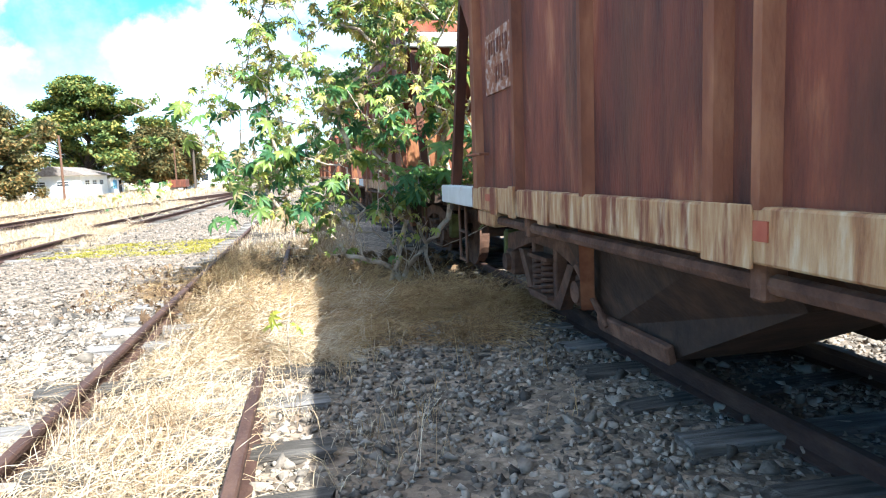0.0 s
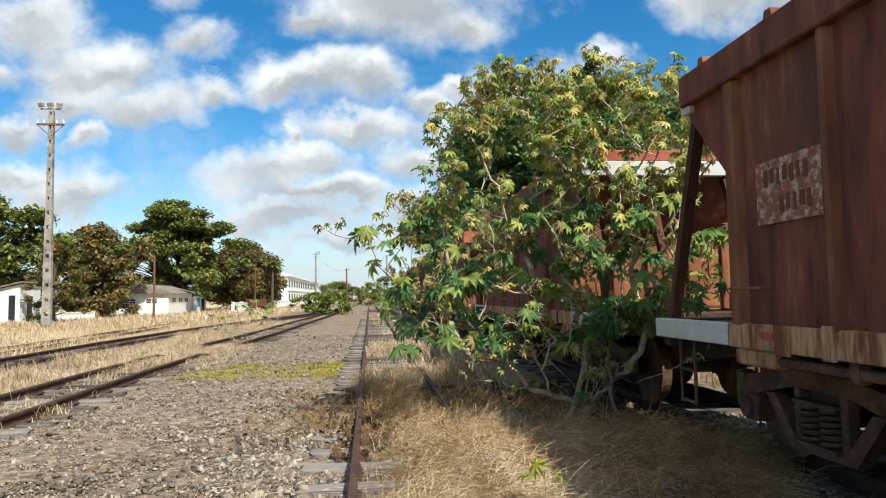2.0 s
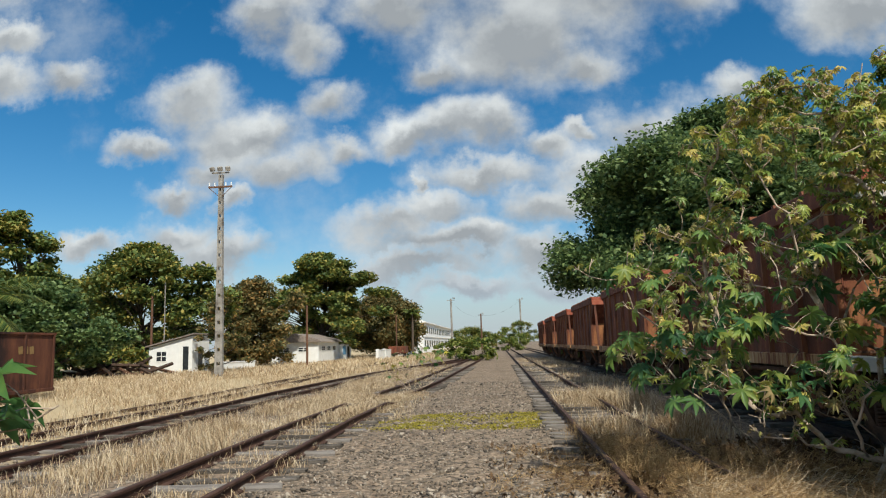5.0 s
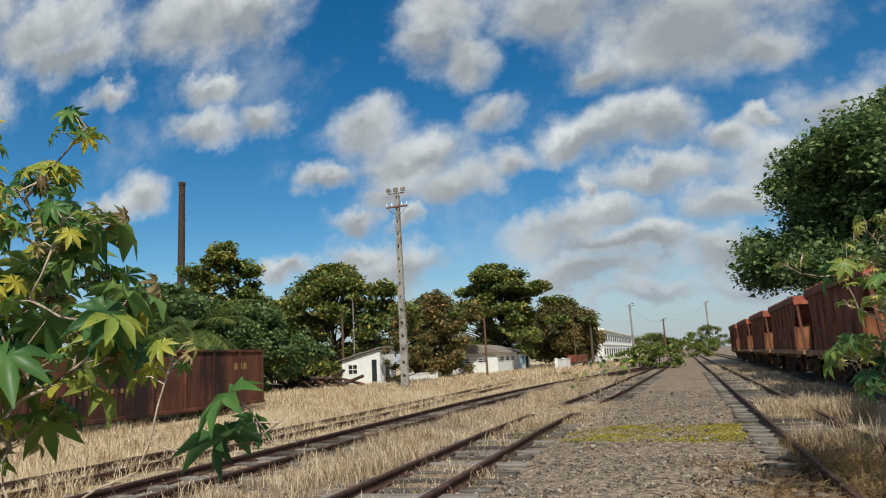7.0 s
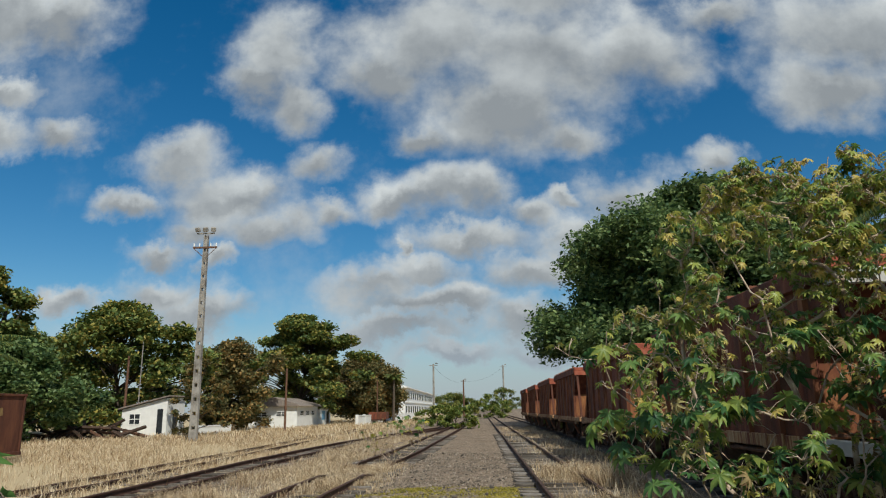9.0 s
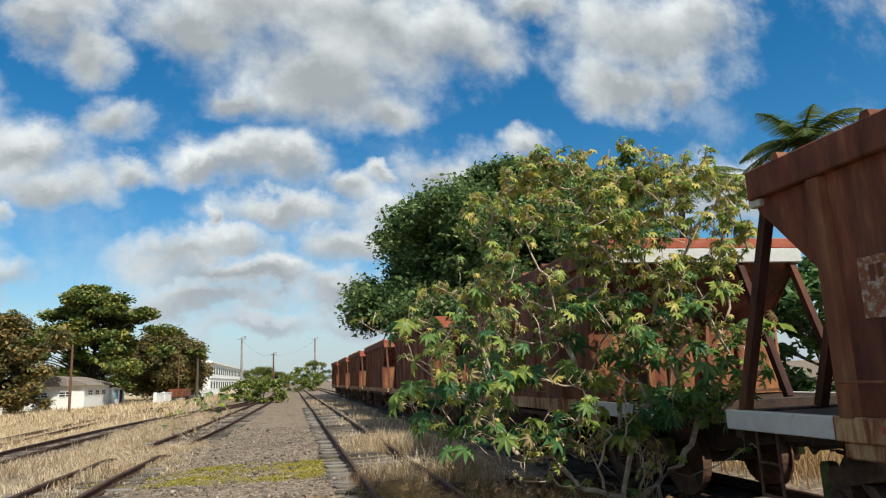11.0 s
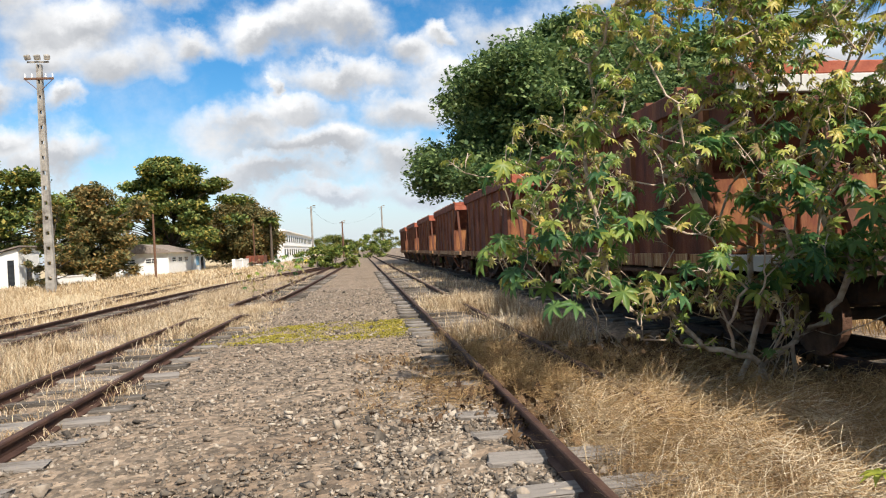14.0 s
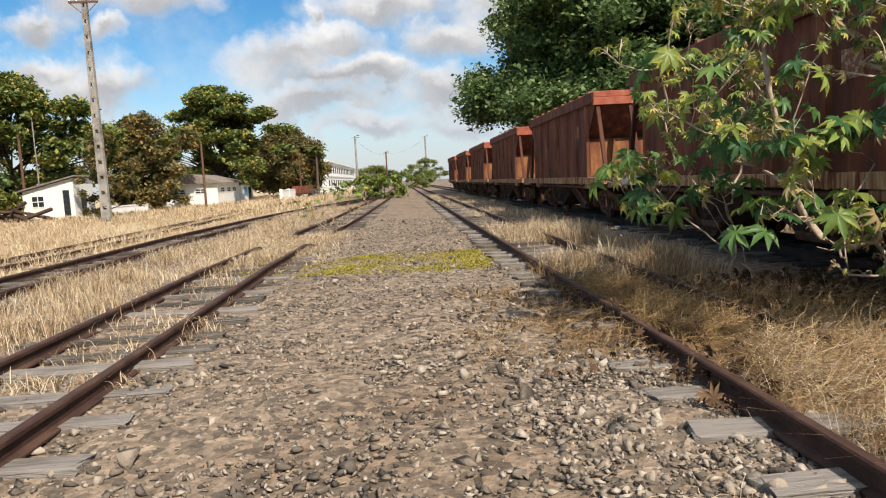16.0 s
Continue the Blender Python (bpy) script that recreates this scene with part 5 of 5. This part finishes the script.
def blades(name, label, pos, height, lean, width, mat):
    """Dry stalks: each a bent, tapering strip."""
    n = len(pos)
    az = rng.uniform(0, 2 * np.pi, n)
    h = height * rng.uniform(0.45, 1.15, n)
    ln = rng.uniform(0.3, 1.0, n) * lean
    h = h * (0.72 + 0.45 * np.sin(pos[:, 0] * 3.1 + 1.7 * np.sin(pos[:, 1] * 2.3)) * np.sin(pos[:, 1] * 2.7 + 0.4))
    dx, dy = np.cos(az), np.sin(az)
    wx, wy = -dy * width / 2, dx * width / 2
    b = pos
    m = b + np.stack([dx * h * ln * 0.35, dy * h * ln * 0.35, h * (0.62 - 0.15 * ln)], 1)
    t = b + np.stack([dx * h * ln, dy * h * ln, h * np.maximum(0.12, 1 - 0.38 * ln)], 1)
    w = np.stack([wx, wy, np.zeros(n)], 1)
    v = np.stack([b - w, b + w, m + w * 0.8, m - w * 0.8, t], 1).reshape(-1, 3)
    o = (np.arange(n) * 5)[:, None]
    f = np.concatenate([o + np.array([[0, 1, 2, 3]]), o + np.array([[3, 2, 4]])], 1)
    ob = new(name, raw_mesh(name, v, f.ravel(), np.tile([4, 3], n), mat))
    tagged(ob, label, "grass", kind="stuff")


def hay(label, mounds, length, width, mat, count):
    """Long dry stalks lying criss-cross in loose mounds; mounds: x, y, half sizes, height, share."""
    total = sum(m[5] for m in mounds)
    chunks = []
    for x, y, rx, ry, h, share in mounds:
        n = int(count * share / total)
        a, r = rng.uniform(0, 2 * np.pi, n), np.sqrt(rng.uniform(0, 1, n)) * rng.lognormal(0, 0.16, n)
        px, py = x + rx * r * np.cos(a), y + ry * r * np.sin(a)
        lump = 0.75 + 0.4 * np.sin(px * 7.1 + 2 * np.sin(py * 5.3)) * np.sin(py * 6.7 + 1.0)
        top = np.maximum(0.02, h * (1 - np.minimum(r, 1) ** 2) * lump)
        pz = ground_z(px, py) + top * rng.uniform(0.15, 1, n) ** 0.6
        chunks.append(np.stack([px, py, pz], 1))
    p = np.concatenate(chunks)
    n = len(p)
    az, el = rng.uniform(0, 2 * np.pi, n), np.abs(rng.normal(0.05, 0.5, n))
    ln = length * rng.uniform(0.35, 1.2, n)
    turn = rng.normal(0, 0.9, n)
    rows, q = [], p.copy()
    for k in range(5):
        d = np.stack([np.cos(az) * np.cos(el), np.sin(az) * np.cos(el), np.sin(el)], 1)
        w = np.stack([-np.sin(az), np.cos(az), np.zeros(n)], 1) * (width * (1 - 0.17 * k) / 2) + np.array([[0, 0, width * 0.25]])
        rows += [q - w, q + w]
        q = q + d * (ln / 4)[:, None]
        q[:, 2] = np.maximum(q[:, 2], ground_z(q[:, 0], q[:, 1]) + 0.012)
        az, el = az + turn * 0.5 + rng.normal(0, 0.12, n), el - rng.uniform(0.05, 0.4, n)
    v = np.stack(rows, 1).reshape(-1, 3)
    o = (np.arange(n) * 10)[:, None, None]
    f = (o + np.array([[[2 * k, 2 * k + 1, 2 * k + 3, 2 * k + 2] for k in range(4)]])).reshape(-1, 4)
    ob = new("dry_grass", raw_mesh("dry_grass", v, f.ravel(), np.full(len(f), 4), mat))
    tagged(ob, label, "grass", kind="stuff")


def tufts(count, per, x, y, spread, bias=1.0):
    """Places of stalks, gathered into tufts."""
    cx, cy = rng.uniform(*x, count), y[0] + (y[1] - y[0]) * rng.uniform(0, 1, count) ** bias
    px = np.repeat(cx, per) + rng.normal(0, spread, count * per)
    py = np.repeat(cy, per) + rng.normal(0, spread, count * per)
    return np.stack([px, py, ground_z(px, py) - 0.01], 1)


def patchy(p, scale, cut, seed=0.0):
    """Keeps the stalks in uneven patches."""
    f = np.sin(p[:, 0] * scale + seed + 1.3 * np.sin(p[:, 1] * scale * 0.7)) + np.sin(p[:, 1] * scale * 1.1 + 2 * seed + np.sin(p[:, 0] * scale * 1.7))
    return p[f + rng.normal(0, 0.5, len(p)) > cut]


def grass(label, p, height, lean, width, mat=STRAW):
    blades("dry_grass", label, p, height, lean, width, mat)


hay("loose pale straw heaped between and over the near rails", [(-0.35, 5.7, 0.7, 0.8, 0.26, 3), (0.15, 6.3, 0.6, 0.6, 0.26, 2), (-0.75, 6.9, 0.42, 0.7, 0.16, 2), (-0.2, 7.6, 0.7, 0.6, 0.18, 2),
     (-0.9, 5.0, 0.4, 0.5, 0.14, 1), (-0.25, 5.0, 0.45, 0.45, 0.2, 1)], 0.36, 0.0034, STRAW, 20000)
hay("brown stalks mixed into the pale straw heap", [(-0.35, 5.7, 0.75, 0.85, 0.27, 3), (0.15, 6.3, 0.65, 0.65, 0.27, 2), (-0.7, 6.9, 0.5, 0.75, 0.18, 2), (-0.2, 7.6, 0.75, 0.65, 0.2, 2)],
    0.42, 0.0036, STRAW_BROWN, 9000)
hay("thin pale straw scattered over sleepers and ballast", [(-0.9, 3.9, 0.5, 1.0, 0.08, 3), (-1.95, 3.0, 0.7, 0.8, 0.07, 2), (-0.85, 2.6, 0.45, 0.8, 0.07, 2), (-2.2, 4.6, 0.5, 0.9, 0.05, 1)], 0.32, 0.0032, STRAW, 6500)
hay("brown dead grass heaped in the wagon's shade, dappled sun in its colour", [(0.95, 6.3, 0.5, 0.45, 0.28, 4), (1.75, 6.1, 0.4, 0.5, 0.3, 3), (0.6, 7.1, 0.45, 0.4, 0.22, 3), (1.4, 7.1, 0.5, 0.35, 0.2, 2), (0.45, 5.5, 0.35, 0.4, 0.14, 1), (1.3, 5.2, 0.4, 0.3, 0.1, 1), (1.1, 6.4, 1.1, 1.1, 0.05, 2)], 0.36, 0.0036, STRAW_BROWN, 13000)
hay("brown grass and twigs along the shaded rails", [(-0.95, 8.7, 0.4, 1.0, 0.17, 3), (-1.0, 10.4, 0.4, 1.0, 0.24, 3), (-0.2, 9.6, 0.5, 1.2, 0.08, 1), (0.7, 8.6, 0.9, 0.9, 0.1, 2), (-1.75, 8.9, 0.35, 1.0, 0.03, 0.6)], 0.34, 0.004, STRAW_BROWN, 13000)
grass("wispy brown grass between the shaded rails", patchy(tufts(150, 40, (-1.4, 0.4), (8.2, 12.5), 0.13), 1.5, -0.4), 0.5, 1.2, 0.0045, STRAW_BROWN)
grass("upright pale stalks at the straw heap", patchy(tufts(110, 22, (-1.3, 0.5), (3.0, 8.0), 0.1), 2.0, -0.2), 0.42, 1.2, 0.0036)
grass("tall pale grass along the near rail", patchy(tufts(300, 60, (-1.1, 0.7), (11.5, 19), 0.15), 1.1, -0.4), 0.5, 1.0, 0.008)
grass("thin dry weeds at the ballast edge", tufts(60, 16, (-2.4, 0.3), (2.2, 5.0), 0.07), 0.2, 1.4, 0.004)
grass("tall yellow grass between the sidings", patchy(tufts(1300, 34, (-8.5, -6.6), (5, 42), 0.17, 1.3), 1.3, -0.6), 0.4, 1.1, 0.0065)
grass("straw tufts inside the siding rails", patchy(tufts(260, 30, (-6.4, -5.3), (8, 45), 0.14, 1.2), 0.9, 0.0), 0.26, 1.3, 0.008)
grass("grass over the buried siding rails", tufts(300, 50, (-7.2, -4.9), (15.3, 21.4), 0.2), 0.3, 1.3, 0.007)
grass("dense straw field", patchy(tufts(6500, 16, (-27, -10.4), (7, 48), 0.3, 1.2), 0.5, -1.0), 0.42, 1.1, 0.011)
grass("far straw field", tufts(3000, 10, (-36, -9.5), (40, 120), 0.5, 1.3), 0.45, 0.7, 0.045)
grass("grass strip along the far near rail", patchy(tufts(420, 24, (-1.2, 1.6), (19, 60), 0.2), 0.7, -0.3), 0.3, 0.9, 0.014)
blades("low_turf", "yellow-green turf crossing the ballast", patchy(tufts(3600, 12, (-5.8, -1.3), (13.5, 16.0), 0.12), 1.8, -1.5), 0.05, 1.3, 0.02, MOSS)
grass("dead brown twigs and leaf litter on the ballast", patchy(tufts(140, 30, (-2.6, -1.3), (7.8, 11.0), 0.14), 2.2, 0.2), 0.12, 3.0, 0.008, STRAW_BROWN)
grass("tall thin seed stalks at the grass edge", tufts(22, 6, (0.1, 1.6), (3.4, 5.8), 0.07), 0.5, 0.9, 0.004, STRAW_BROWN)


def litter(label, count, x, y, size, mat):
    px, py = rng.uniform(*x, count), rng.uniform(*y, count)
    pos = np.stack([px, py, ground_z(px, py) + rng.uniform(0.03, 0.1, count)], 1)
    ob = new("leaf_litter", scatter("leaf_litter", LEAF_V, LEAF_F, pos, turns(count, 0.6), size * rng.uniform(0.5, 1.2, (count, 1)) * np.array([[1, 0.7, 1.6]]), mat))
    tagged(ob, label, "leaf litter", kind="stuff")


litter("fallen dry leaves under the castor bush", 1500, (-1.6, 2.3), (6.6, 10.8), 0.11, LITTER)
litter("scattered dry leaves over the ballast edge", 150, (-2.8, -1.2), (7.4, 11), 0.06, LITTER)

# unseen weeds, added to block the bright ground showing beneath the wagons
grass("rank brown weeds added beyond the wagon track to hide bright ground", patchy(tufts(520, 20, (4.1, 7.5), (3, 16), 0.2), 1.2, -0.6), 0.55, 0.8, 0.012, STRAW_BROWN)
